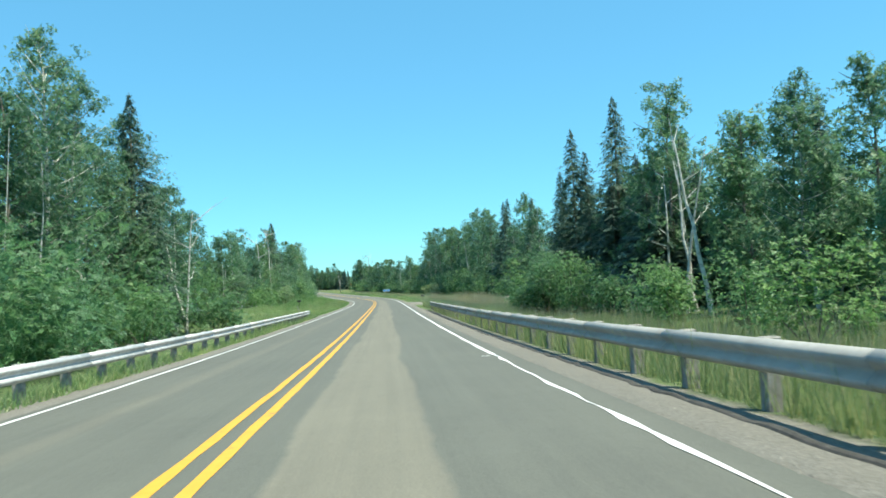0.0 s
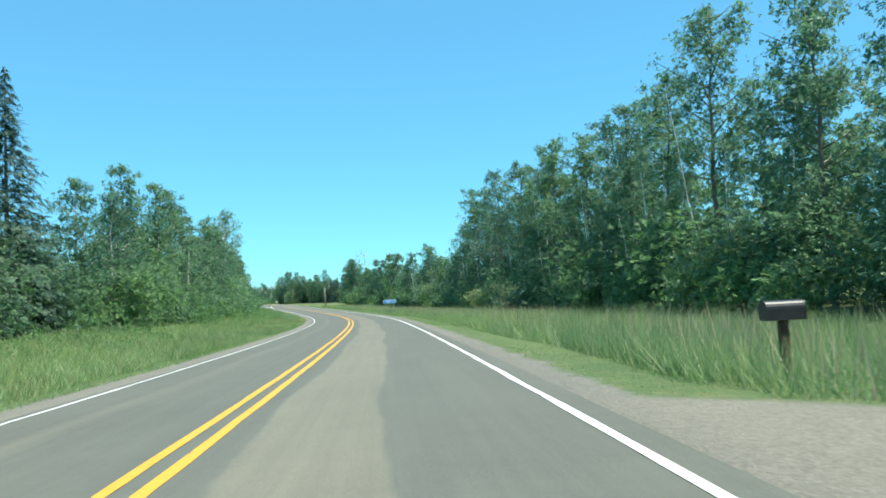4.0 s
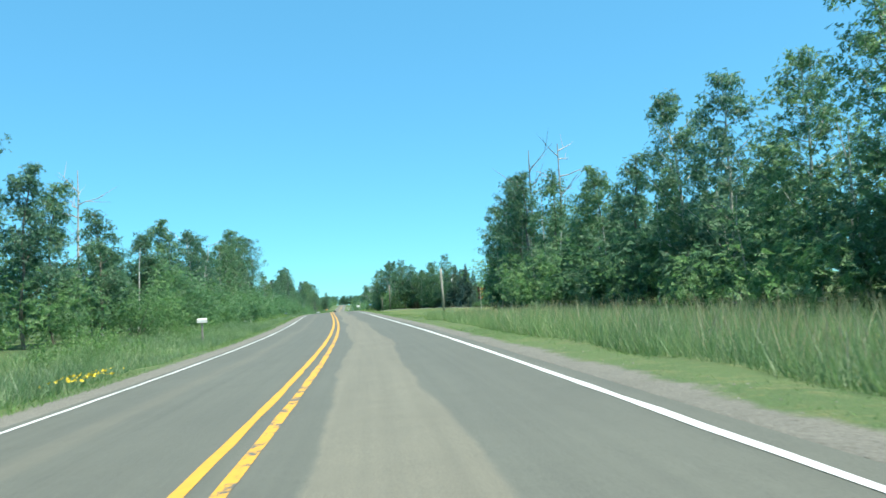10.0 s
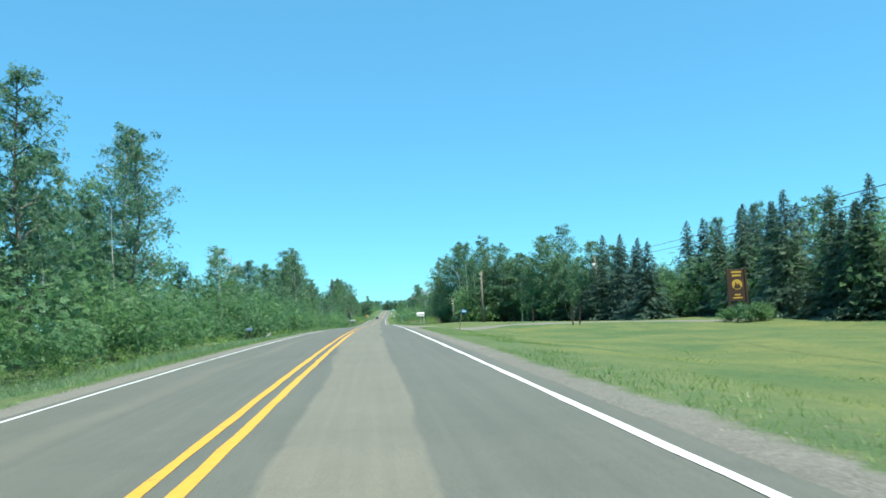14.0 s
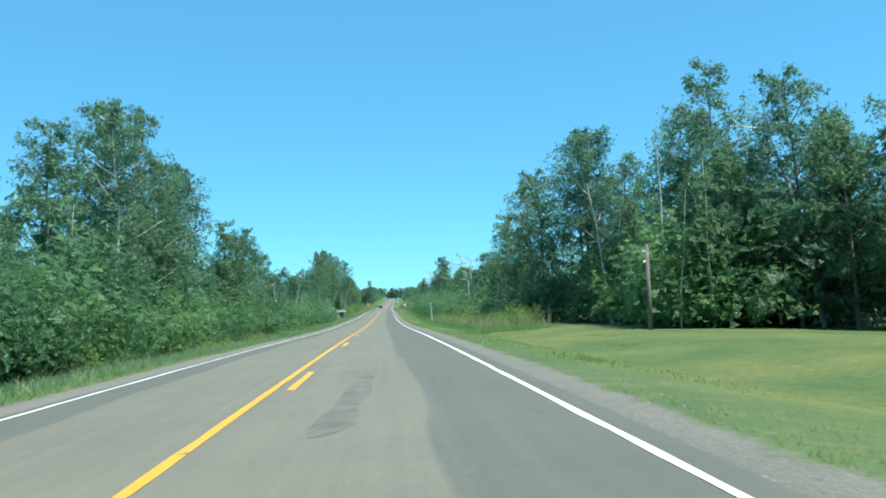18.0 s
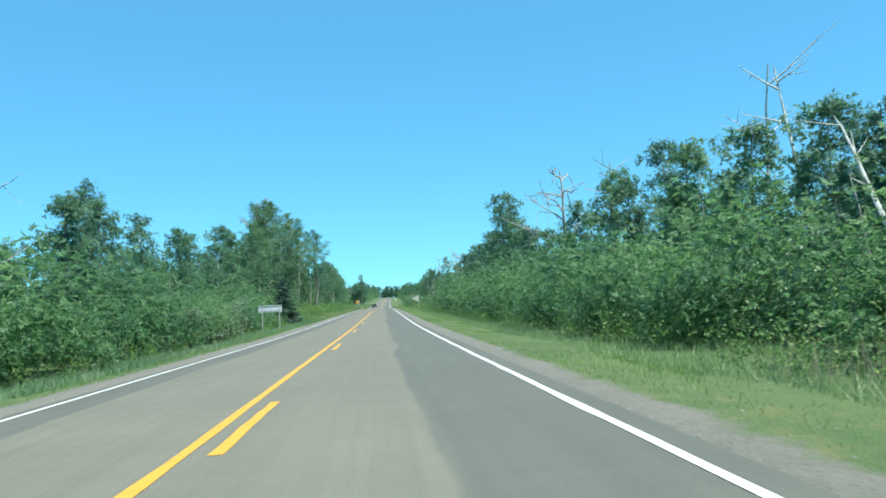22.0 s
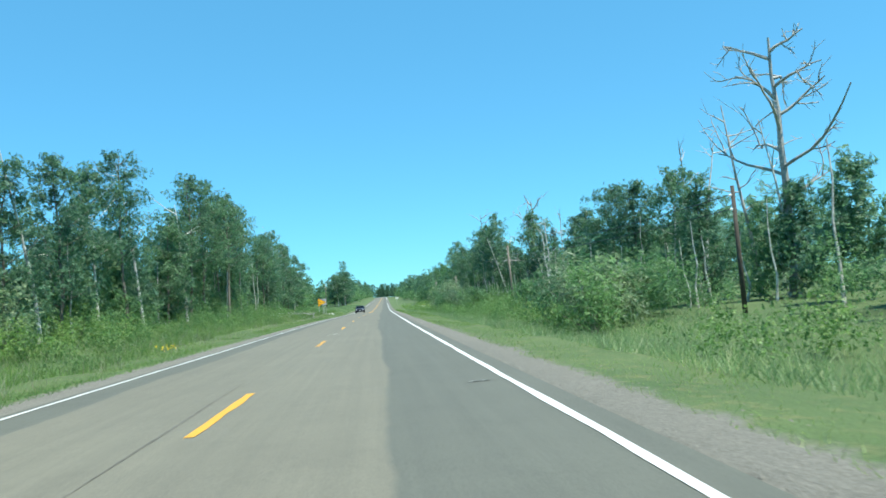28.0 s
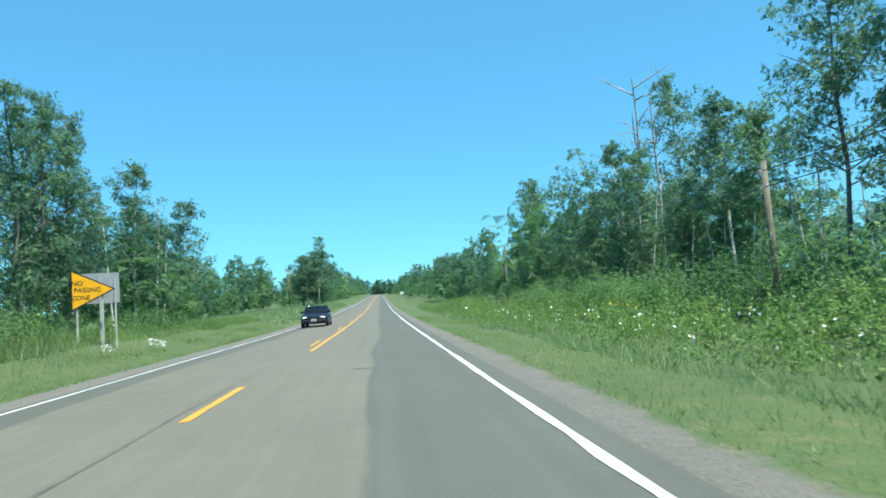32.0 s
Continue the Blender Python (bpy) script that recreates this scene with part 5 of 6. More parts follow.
def front(side, s):
    """Distance from the centre line at which the woods begin, and how high they stand."""
    rows = sorted(SKY[side])
    ss = [r[0] for r in rows]
    d = np.interp(s, [ss[0] - 1] + ss, [rows[0][1]] + [r[1] for r in rows])
    h = np.interp(s, ss, [r[2] for r in rows])
    if side > 0 and 318 < s < 440:
        d, h = (22.5, 8.0) if s < 352 else (39.0, 9.5)
    elif d > 22 and not 318 < s < 460:
        d = 18.0
    return float(d), float(h)


def mass(name, temps, count, gap, s_range, mat, keep, label, tall, seed, sides=(-1, 1), fixed=False, fat=1.5):
    """A mass of trees or shrubs behind the edge, joined in one mesh of loose leaves."""
    r = np.random.default_rng(seed)
    out = []
    for i in range(count):
        s = r.uniform(*s_range)
        side = int(r.choice(sides))
        fd, fh = front(side, s)
        a = fd + gap[0] + r.random() ** 1.3 * (gap[1] - gap[0])
        if side < 0:
            a = max(a, left_edge(s) + r.uniform(0.2, 1.8))
        d = side * a
        if a < 9.5 or any(0 < p - s < 16 and a < 16.5 for p in (684.5, 730, 776.6) if side > 0 and not fixed) or on_drive(s, d, 1.5) or (side > 0 and s < 74 and a < 16.5) or (side > 0 and 328 < s < 360 and a < 25) or (side > 0 and 672 < s < 686 and a < 15.4) or (side > 0 and 704 < s < 757 and a < 14.5) or (side > 0 and 314 < s < 484 and a < front(1, s)[0] - 1.5):
            continue
        if not fixed:
            h = fh * r.uniform(*tall)
            hh, t = min(temps, key=lambda m: abs(m[0] - h) + r.uniform(0, 2))
            q = t[1]
            sc = h / hh
        else:
            q = temps[r.integers(0, len(temps))][1]
            sc = r.uniform(*tall) * (0.6 if s > 645 and tall[1] < 1.8 else 1.0)
        grow = min(fat, 0.38 / (0.17 * sc)) if fixed and fat < 1.75 else fat
        q = q[r.random(len(q)) < keep * (fat / grow) ** 1.6]
        mid = q.mean(1, keepdims=True)
        q = mid + (q - mid) * grow
        g = r.uniform(0, 6.28)
        R = np.array([[math.cos(g), -math.sin(g), 0], [math.sin(g), math.cos(g), 0], [0, 0, 1]])
        out.append((q.reshape(-1, 3) @ R.T * sc + np.array(place(s, d))).reshape(q.shape))
    q = np.concatenate(out)
    tagged(new(name, mesh_quads(name, q, mat, 3)), label, "woods", kind="stuff")


mass("woods", ASP, 960, (0.8, 7), (2, 830), M_LEAF_D, 0.085, "dense green broadleaf woods behind the roadside trees", (0.5, 0.8), 41, fat=2.0)
mass("woods", ASP, 70, (0.0, 9), (418, 492), M_LEAF_D, 0.12, "dense green woods behind the lawn", (0.5, 0.8), 46, (1,), fat=2.0)
mass("undergrowth", SHR, 400, (-2.0, 3.5), (330, 492), M_LEAF_B, 0.25, "thick undergrowth at the far side of the lawn", (0.8, 1.9), 47, (1,), True, 1.4)
mass("far_woods", ASP, 170, (-3, 14), (820, 1000), M_LEAF_D, 0.055, "far green woods along the road", (0.45, 0.75), 42, fat=2.8)
mass("far_woods", ASP, 300, (-3, 18), (1000, 1480), M_LEAF_D, 0.025, "far green woods along the road", (0.55, 0.85), 52, fat=4.2)
mass("deep_undergrowth", SHR[:4], 500, (9, 24), (60, 840), M_LEAF_D, 0.11, "dark undergrowth deep in the woods", (1.8, 2.7), 55, fixed=True, fat=2.2)
mass("far_undergrowth", SHR, 460, (-4, 10), (800, 1480), M_LEAF_B, 0.09, "far green undergrowth along the road", (1.0, 2.4), 48, fixed=True, fat=2.4)
mass("undergrowth", SHR, 1350, (-4.0, 3), (0, 830), M_LEAF_B, 0.13, "thick green undergrowth at the edge of the woods", (0.6, 1.3), 43, fixed=True, fat=1.7)


mass("undergrowth", SHR, 460, (-7, -1), (536, 702), M_LEAF_B, 0.24, "thick green shrubs before the woods", (0.7, 1.3), 49, (1,), True, 1.32)
mass("undergrowth", SHR, 190, (-6, 0), (757, 815), M_LEAF_B, 0.3, "low green weeds and shrubs before the woods", (0.65, 1.2), 53, (1,), True, 1.2)
mass("undergrowth", SHR, 130, (-3, 1.5), (406, 464), M_LEAF_B, 0.28, "tall thick shrubs before the woods", (1.0, 1.6), 56, (-1,), True, 1.3)
mass("undergrowth", SHR, 120, (-2.5, 2), (110, 215), M_LEAF_D, 0.28, "tall thick shrubs under the trees", (1.0, 1.6), 57, (-1,), True, 1.3)
mass("undergrowth", SHR, 150, (4, 14), (425, 500), M_LEAF_D, 0.1, "deep undergrowth behind the lawn", (1.3, 2.0), 54, (1,), True, 2.4)
mass("undergrowth", SHR, 380, (-1, 5), (60, 316), M_LEAF_D, 0.16, "dark shrubs under the trees", (0.9, 1.45), 50, (1,), True, 1.7)

mass("undergrowth", SHR, 190, (-3.5, 2.5), (478, 548), M_LEAF_D, 0.24, "thick shrubs under the trees behind the tall grass", (0.6, 1.1), 58, (1,), True, 1.4)
mass("undergrowth", SHR, 420, (-2.5, 1.5), (105, 316), M_LEAF_D, 0.16, "low shrubs under the edge of the trees", (0.7, 1.2), 59, (1,), True, 1.7)


mass("undergrowth", SHR, 330, (-5, 0), (296, 604), M_LEAF_B, 0.2, "thick green shrubs at the edge of the woods", (0.7, 1.5), 60, (-1,), True, 1.5)
mass("woods", ASP, 105, (-0.5, 5), (606, 770), M_LEAF, 0.2, "young green trees under the tall aspens", (0.34, 0.62), 73, (-1,), fat=1.35)
mass("undergrowth", SHR, 150, (-1.5, 3), (606, 770), M_LEAF_B, 0.2, "thick shrubs under the tall aspens", (0.8, 1.4), 74, (-1,), True, 1.5)
mass("undergrowth", SHR, 60, (-6, 0), (0, 62), M_LEAF_B, 0.25, "thick green shrubs behind the guardrail", (0.9, 1.6), 66, (-1,), True, 1.5)


def weeds(name, n, s_range, d_range, tall, label, seed):
    """Low leafy weeds and saplings between the grass and the woods."""
    r = np.random.default_rng(seed)
    out = []
    for i in range(n):
        s, d = r.uniform(*s_range), d_range[0] + (d_range[1] - d_range[0]) * r.random() ** 0.8
        if math.sin(s * 0.37 + d) + math.sin(s * 0.11 - 1.3 * d) < -0.9 or on_drive(s, d, 1.0):
            continue
        q = SHR[r.integers(0, 3)][1]
        q = q[r.random(len(q)) < 0.075]
        mid = q.mean(1, keepdims=True)
        sc = r.uniform(*tall) * (0.55 + 0.45 * (abs(d) - 6) / 7)
        g = r.uniform(0, 6.28)
        R = np.array([[math.cos(g), -math.sin(g), 0], [math.sin(g), math.cos(g), 0], [0, 0, 1]])
        q = (mid + (q - mid) * 1.3) * np.array([0.8, 0.8, 1.0])
        out.append((q.reshape(-1, 3) @ R.T * sc + np.array(place(s, d))).reshape(q.shape))
    tagged(new(name, mesh_quads(name, np.concatenate(out), M_WEED, 3)), label, "weeds", kind="stuff")


weeds("leafy_weeds", 1000, (698, 762), (7.2, 15), (0.32, 0.66), "low green weeds in the clearing before the woods", 67)
weeds("leafy_weeds", 1000, (752, 860), (6.6, 13), (0.35, 0.72), "bright green leafy weeds between the grass and the woods", 62)
weeds("leafy_weeds", 300, (478, 522), (7.6, 13), (0.35, 0.85), "leafy weeds among the high grass", 76)
weeds("leafy_weeds", 640, (512, 690), (7.4, 11), (0.3, 0.7), "leafy green weeds before the shrubs", 63)
weeds("leafy_weeds", 700, (630, 800), (-12.5, -7.6), (0.3, 0.75), "leafy weeds and saplings under the edge of the woods", 64)
weeds("leafy_weeds", 420, (605, 700), (-14, -9), (0.4, 0.8), "bright leafy weeds on the bank", 75)
weeds("leafy_weeds", 420, (325, 604), (-11, -8.2), (0.3, 0.6), "leafy weeds at the foot of the shrubs", 72)
weeds("leafy_weeds", 500, (80, 310), (-12.5, -8), (0.3, 0.7), "leafy weeds under the edge of the woods", 65)


def stems(name, n, seed, s_range=(8, 820), sides=(-1, 1), depth=(-1.0, 4), thick=(0.04, 0.085), tall=(0.5, 0.85)):
    """Thin pale trunks that show between the leaves at the edge of the woods."""
    r = np.random.default_rng(seed)
    out = []
    for i in range(n):
        s, side = r.uniform(*s_range), int(r.choice(sides))
        fd, fh = front(side, s)
        d = side * (fd + r.uniform(*depth))
        if on_drive(s, d, 1.5):
            continue
        h = fh * r.uniform(*tall)
        z = np.linspace(0, 1, 5)
        lean = r.normal(0, 0.07, 2) * h
        p = np.c_[np.outer(z, lean) + r.normal(0, 0.05, (5, 2)), z * h] + np.array(place(s, d))
        out.append(tube(p, r.uniform(*thick) * (1 - z * 0.7), 5))
    q = np.concatenate(out)
    tagged(new(name, mesh_quads(name, q, M_BARK_W)), "thin pale trunks among the leaves", "woods", kind="stuff")


stems("pale_stems", 330, 51)
stems("pale_stems", 55, 68, (690, 800), (1,), (-2.5, 2), (0.04, 0.075), (0.4, 0.75))
stems("pale_stems", 34, 69, (605, 770), (-1,), (-0.5, 2.5), (0.04, 0.075), (0.4, 0.7))
stems("pale_stems", 26, 70, (440, 500), (1,), (-1.0, 2), (0.04, 0.075), (0.4, 0.7))
stems("pale_stems", 60, 71, (120, 310), (1,), (-1.5, 1), (0.04, 0.08), (0.4, 0.75))


def closing_woods():
    """Woods across the far end of the road, on the rise."""
    r = np.random.default_rng(44)
    out = []
    for i in range(360):
        x, y = road_xy(1490, r.normal(0, 90))
        h, t = ASP[r.integers(8, 16)]
        q = t[1][r.random(len(t[1])) < 0.02]
        q = q.mean(1, keepdims=True) + (q - q.mean(1, keepdims=True)) * 7.0
        out.append(q + np.array([float(x), float(y) + r.uniform(0, 60), 13.0]))
    q = np.concatenate(out)
    tagged(new("distant_woods", mesh_quads("distant_woods", q, M_LEAF_D, 3)), "distant dark woods at the end of the road", "woods", kind="stuff")


closing_woods()

# ---------------------------------------------------------------- roadside things
def spot(s, d, lift=0.0, turn=0.0):
    """A pose on the ground whose +y runs along the road."""
    x, y, z = place(s, d)
    return x, y, z + lift, math.degrees(heading(s)) + turn


def at(name, s, d, label, category, group="", turn=0.0, lift=0.0):
    x, y, z, t = spot(s, d, lift, turn)
    return thing(name, x, y, z, label, category, group, t)


def guardrail(d, s0, s1, label, rise, mat):
    """A corrugated steel beam in lengths on timber posts."""
    face = -1 if d > 0 else 1
    root = at("guardrail", (s0 + s1) / 2, d, label, "guardrail")
    inv = root.matrix_world.inverted()
    prof = [(0.0, 0.0), (0.035, 0.02), (0.08, 0.05), (0.083, 0.085), (0.03, 0.13), (0.012, 0.155), (0.03, 0.18), (0.083, 0.225), (0.08, 0.26), (0.035, 0.29), (0.0, 0.31)]
    n = int(round((s1 - s0) / 3.81))
    for k in range(n):
        a, b = s0 + (s1 - s0) * k / n, s0 + (s1 - s0) * (k + 1) / n + 0.15
        bm = bmesh.new()
        rings = []
        for s in (a, (a + b) / 2, b):
            x, y = road_xy(s, d)
            z = float(road_z(s) + tilt(s, d)) + rise
            hd = heading(s)
            lap = 0.004 if k % 2 else 0.0
            out = [(face * (p + lap), q) for p, q in prof] + [(face * (p + lap - 0.012), q) for p, q in prof[::-1]]
            rings.append([bm.verts.new(inv @ Vector((float(x) + u * math.cos(hd), float(y) + u * math.sin(hd), z + q))) for u, q in out])
        m = len(rings[0])
        for r0, r1 in zip(rings[:-1], rings[1:]):
            for i in range(m):
                bm.faces.new((r0[i], r0[(i + 1) % m], r1[(i + 1) % m], r1[i]))
        bm.faces.new(rings[0])
        bm.faces.new(rings[-1][::-1])
        part("beam", bm, mat, root, "corrugated galvanised beam", True)
    for k in range(2 * n - 1):
        s = s1 - 0.25 - 1.905 * k
        x, y = road_xy(s, d - face * 0.13)
        z = float(ground_z(s, d - face * 0.13))
        bm = bmesh.new()
        box(bm, -0.085, 0.085, -0.075, 0.075, -0.35, float(road_z(s) + tilt(s, d)) + rise + 0.31 - z, 0.012)
        o = part("post", bm, M_POST, root)
        o.matrix_parent_inverse = Matrix()
        o.matrix_basis = inv @ pose(float(x), float(y), z, 0, 0, math.degrees(heading(s)))
    return root


# one steel in two colours: darker for the shaded rail, paler for the sunlit
guardrail(4.95, -14, 58.5, "galvanised steel guardrail on grey timber posts", 0.24, M_RAIL)
guardrail(-4.75, -14, 61.5, "galvanised steel guardrail on timber posts beside the lane", 0.29, M_GALV)
_ks = np.arange(-14, 58, 0.35)
_kr = np.random.default_rng(6)
_kw = _kr.normal(0, 0.03, len(_ks))
_kh = np.clip(_kr.normal(1.0, 0.35, len(_ks)), 0.25, 1.6)
kerb = new("kerb", mesh_grid("kerb", np.stack([np.stack([*road_xy(_ks, dd + _kw), ground_z(_ks, dd + _kw) + np.where(zz > 0, zz * _kh, zz)], -1)
                                                for dd, zz in ((4.52, -0.01), (4.545, 0.016), (4.58, 0.026), (4.62, 0.02), (4.66, -0.02))], 1), M_KERB))
tagged(kerb, "low dark asphalt kerb under the guardrail", "kerb", kind="structure")


b = at("leaning_stake", 61.8, -5.3, "grey timber stake leaning at the end of the guardrail", "post")
part("stake", rod(bmesh.new(), (0.0, 0, -0.3), (-0.38, 0.1, 1.15), 0.045, 0.035), M_POST, b)


def u_post(root, x, y, z0, z1, name="post"):
    """A flanged channel post of galvanised steel."""
    bm = bmesh.new()
    slab(bm, [(x - 0.03, z0), (x + 0.03, z0), (x + 0.03, z1), (x - 0.03, z1)], y + 0.02, y + 0.026)
    box(bm, x - 0.016, x + 0.016, y + 0.026, y + 0.055, z0, z1)
    return part(name, bm, M_GALV, root)


def bars(root, mat, rows, y):
    """Writing that cannot be read: one bar for each word; rows of x, z, width, height."""
    for x, z, w, h in rows:
        part("lettering_bar", slab(bmesh.new(), rounded(w, h, h * 0.2, 2, x, z), y - 0.004, y), mat, root)


# blue resort sign
b = at("resort_sign", 207.5, 8.0, "blue sign with white border, resort name and arrow on two posts", "road sign", turn=7)
top = 1.62 - float(cross(207.5, 8.0))
pn = part("panel", slab(bmesh.new(), rounded(1.78, 0.47, 0.05, 4, 0, top - 0.235), -0.004, 0.004), M_SIGNW, b, "white sign border")
part("field", slab(bmesh.new(), rounded(1.28, 0.42, 0.04, 4, -0.225, top - 0.235), -0.009, -0.004), M_BLUE, pn, "blue sign face")
part("arrow_field", slab(bmesh.new(), rounded(0.42, 0.42, 0.04, 4, 0.655, top - 0.235), -0.009, -0.004), M_BLUE, pn, "blue arrow panel")
zc = top - 0.235
part("arrow", slab(bmesh.new(), [(0.52, zc - 0.015), (0.68, zc - 0.015), (0.68, zc - 0.06), (0.8, zc), (0.68, zc + 0.06), (0.68, zc + 0.015), (0.52, zc + 0.015)], -0.013, -0.009), M_SIGNW, pn, "white arrow pointing right")
bars(pn, M_SIGNW, [(-0.515 + 0.09 * k, zc + 0.085, 0.058, 0.1) for k in range(8)], -0.009)
lettering("words", "RESORT", 0.16, M_SIGNW, pn, -0.2, -0.011, zc - 0.085, "white lettering")
pn.scale, pn.location = (1.12, 1.0, 1.12), (0, 0, -0.12 * zc - 0.03)
for x in (-0.6, 0.6):
    u_post(b, x, 0.0, -0.3, top - 0.05)

# green milepost
b = at("milepost", 512.5, 7.4, "green mile marker plate on a leaning steel post", "road sign", turn=6)
b.matrix_world = b.matrix_world @ pose(0, 0, 0, 0, -3, 0)
zc = 2.15
pn = part("panel", slab(bmesh.new(), rounded(0.28, 0.67, 0.03, 3, 0, zc), -0.004, 0.004), M_SIGNW, b, "white border")
part("field", slab(bmesh.new(), rounded(0.258, 0.648, 0.025, 3, 0, zc), -0.008, -0.004), M_GREEN, pn, "green sign face")
lettering("words", "MILE", 0.12, M_SIGNW, pn, 0, -0.01, zc + 0.245)
lettering("digit", "6", 0.26, M_SIGNW, pn, 0, -0.01, zc + 0.06)
lettering("digit", "6", 0.26, M_SIGNW, pn, 0, -0.01, zc - 0.18)
u_post(b, -0.022, 0.0, -0.3, zc + 0.2)
u_post(b, 0.05, 0.02, -0.3, zc - 0.25, "brace_post")

# back of a guide sign
b = at("guide_sign", 577, -7.05, "back of a grey aluminium road sign on two posts", "road sign", turn=6)
pn = part("panel", slab(bmesh.new(), rounded(1.8, 0.52, 0.03, 3, -0.05, 1.86), 0.03, 0.04), M_ALU, b, "unpainted aluminium back")
part("stiffener", box(bmesh.new(), -0.85, 0.75, 0.0, 0.03, 1.72, 1.76), M_ALU, b, "long flat stiffening bar")
part("stiffener", box(bmesh.new(), -0.93, 0.83, -0.012, 0.03, 2.08, 2.115), M_ALU, b, "flanged top edge")
for x in (-0.65, 0.65):
    u_post(b, x, -0.05, -0.3, 2.0)

# back of a pennant sign
b = at("pennant_sign", 640, 7.0, "back of a grey aluminium pennant sign on two posts", "road sign", turn=38)
# aluminium in M_GALV's darker grey: the shade on its back is in the colour
pn = part("panel", slab(bmesh.new(), [(-0.85, 1.95), (0.7, 1.42), (0.7, 2.52)], 0.0, 0.008), M_GALV, b, "unpainted aluminium back")
for x in (-0.4, 0.55):
    u_post(b, x, -0.05, -0.3, 2.1)

# no-passing pennant, with the back of another sign behind it
b = at("pennant_sign", 780.6, -7.3, "yellow no-passing pennant sign with black border and lettering", "road sign", turn=10, lift=0.08)
pn = part("panel", slab(bmesh.new(), [(-0.66, 1.1), (0.7, 1.78), (-0.66, 2.45)], 0.0, 0.006), M_BLACK, b, "black border")
part("field", slab(bmesh.new(), [(-0.625, 1.16), (0.615, 1.78), (-0.625, 2.39)], -0.005, 0.0), M_SIGNY, pn, "orange-yellow sign face")
lettering("words", "NO", 0.22, M_BLACK, pn, -0.47, -0.007, 2.0)
lettering("words", "PASSING", 0.215, M_BLACK, pn, -0.16, -0.007, 1.77)
lettering("words", "ZONE", 0.21, M_BLACK, pn, -0.37, -0.007, 1.52)
for x in (-0.5, 0.28):
    u_post(b, x, 0.02, -0.3, 1.9)
b = at("guide_sign", 781.2, -6.75, "back of a grey aluminium road sign on posts", "road sign", turn=10, lift=0.1)
pn = part("panel", slab(bmesh.new(), rounded(1.2, 1.02, 0.04, 3, -0.5, 1.95), 0.0, 0.008), M_ALU_D, b, "unpainted aluminium back")
for x in (-0.5, -0.03):
    u_post(b, x, -0.06, -0.4, 2.3)

# small yellow marker at the wood's edge
b = at("boundary_marker", 618.8, -12.6, "small yellow marker plate on a thin steel post", "road sign")
part("plate", slab(bmesh.new(), rounded(0.25, 0.5, 0.02, 3, 0, 1.3), -0.004, 0.004), M_SIGNY, b, "yellow plate")
u_post(b, 0, 0, -0.3, 1.5)

# small white sign far along
b = at("small_sign", 920, 6.9, "small white road sign on a post", "road sign")
pn = part("panel", slab(bmesh.new(), rounded(0.9, 0.5, 0.03, 3, 0, 2.2), -0.004, 0.004), M_SIGNW, b)
u_post(b, 0, 0, -0.3, 2.3)


# ---- mailboxes
def mailbox(parent, x, y, z, w, h, ln, mat, turn, name="mailbox", flag=True):
    """A box with an arched top, its long side along local x when turn is 0."""
    bm = bmesh.new()
    n = 10
    prof = [(-w / 2, 0), (w / 2, 0)] + [(w / 2 * math.cos(math.pi * k / n), h - w / 2 + w / 2 * math.sin(math.pi * k / n)) for k in range(n + 1)]
    a = [bm.verts.new((-ln / 2, u, v)) for u, v in prof]
    c = [bm.verts.new((ln / 2, u, v)) for u, v in prof]
    for k in range(len(prof)):
        bm.faces.new((a[k], a[(k + 1) % len(prof)], c[(k + 1) % len(prof)], c[k]))
    bm.faces.new(a[::-1])
    bm.faces.new(c)
    bmesh.ops.transform(bm, matrix=pose(x, y, z, 0, 0, turn), verts=bm.verts)
    o = part(name, bm, mat, parent)
    bm = bmesh.new()
    slab(bm, [(u * 1.04, v + 0.005) for u, v in prof], -ln / 2 - 0.012, -ln / 2 - 0.002)
    bmesh.ops.transform(bm, matrix=pose(x, y, z, 0, 0, turn - 90 + 180), verts=bm.verts)
    part("mailbox_door", bm, mat, o)
    return o


b = at("mailbox_pair", 402, 5.9, "pair of white arched mailboxes on a two-post stand", "mailbox", "mailboxes")
for k, yy in enumerate((0.0, 0.34)):
    mailbox(b, -0.02 - 0.12 * k, yy, 0.9, 0.29, 0.38, 0.58, M_BOXW, 0)
part("flag", box(bmesh.new(), -0.22, -0.04, -0.16, -0.15, 1.13, 1.16), plain("red_flag_paint", (0.35, 0.05, 0.03)), b, "small red mailbox flag")
bars(b, M_BLACK, [(0.03 + 0.05 * k, 1.07, 0.035, 0.07) for k in range(4)], -0.147)
part("stand_board", box(bmesh.new(), -0.3, 0.24, -0.12, 0.5, 0.86, 0.9, 0.005), M_POST, b)
for x, y in ((-0.08, 0.0), (0.24, 0.1)):
    part("stand_post", rod(bmesh.new(), (x, y, -0.5), (x, y, 0.86), 0.03), M_GALV, b)

for s, d, mat, lab, hh in ((103, 6.6, M_BLACK, "black mailbox on a timber post", 0.75), (93.5, -9.1, M_BLACK, "dark mailbox on a post in the grass", 0.95),
                           (277, -7.0, M_BOXW, "small white mailbox on a dark post", 1.1), (397.5, -9.6, M_MAILB, "blue-grey mailbox on a thin dark post", 1.05)):
    b = at("mailbox_stand", s, d, lab, "mailbox", "mailboxes")
    mailbox(b, 0, 0, hh, 0.2, 0.24, 0.48, mat, 0)
    part("post", box(bmesh.new(), -0.05, 0.05, -0.05, 0.05, -0.3, hh, 0.008), M_POST if mat is M_BOXW else M_BROWN, b)

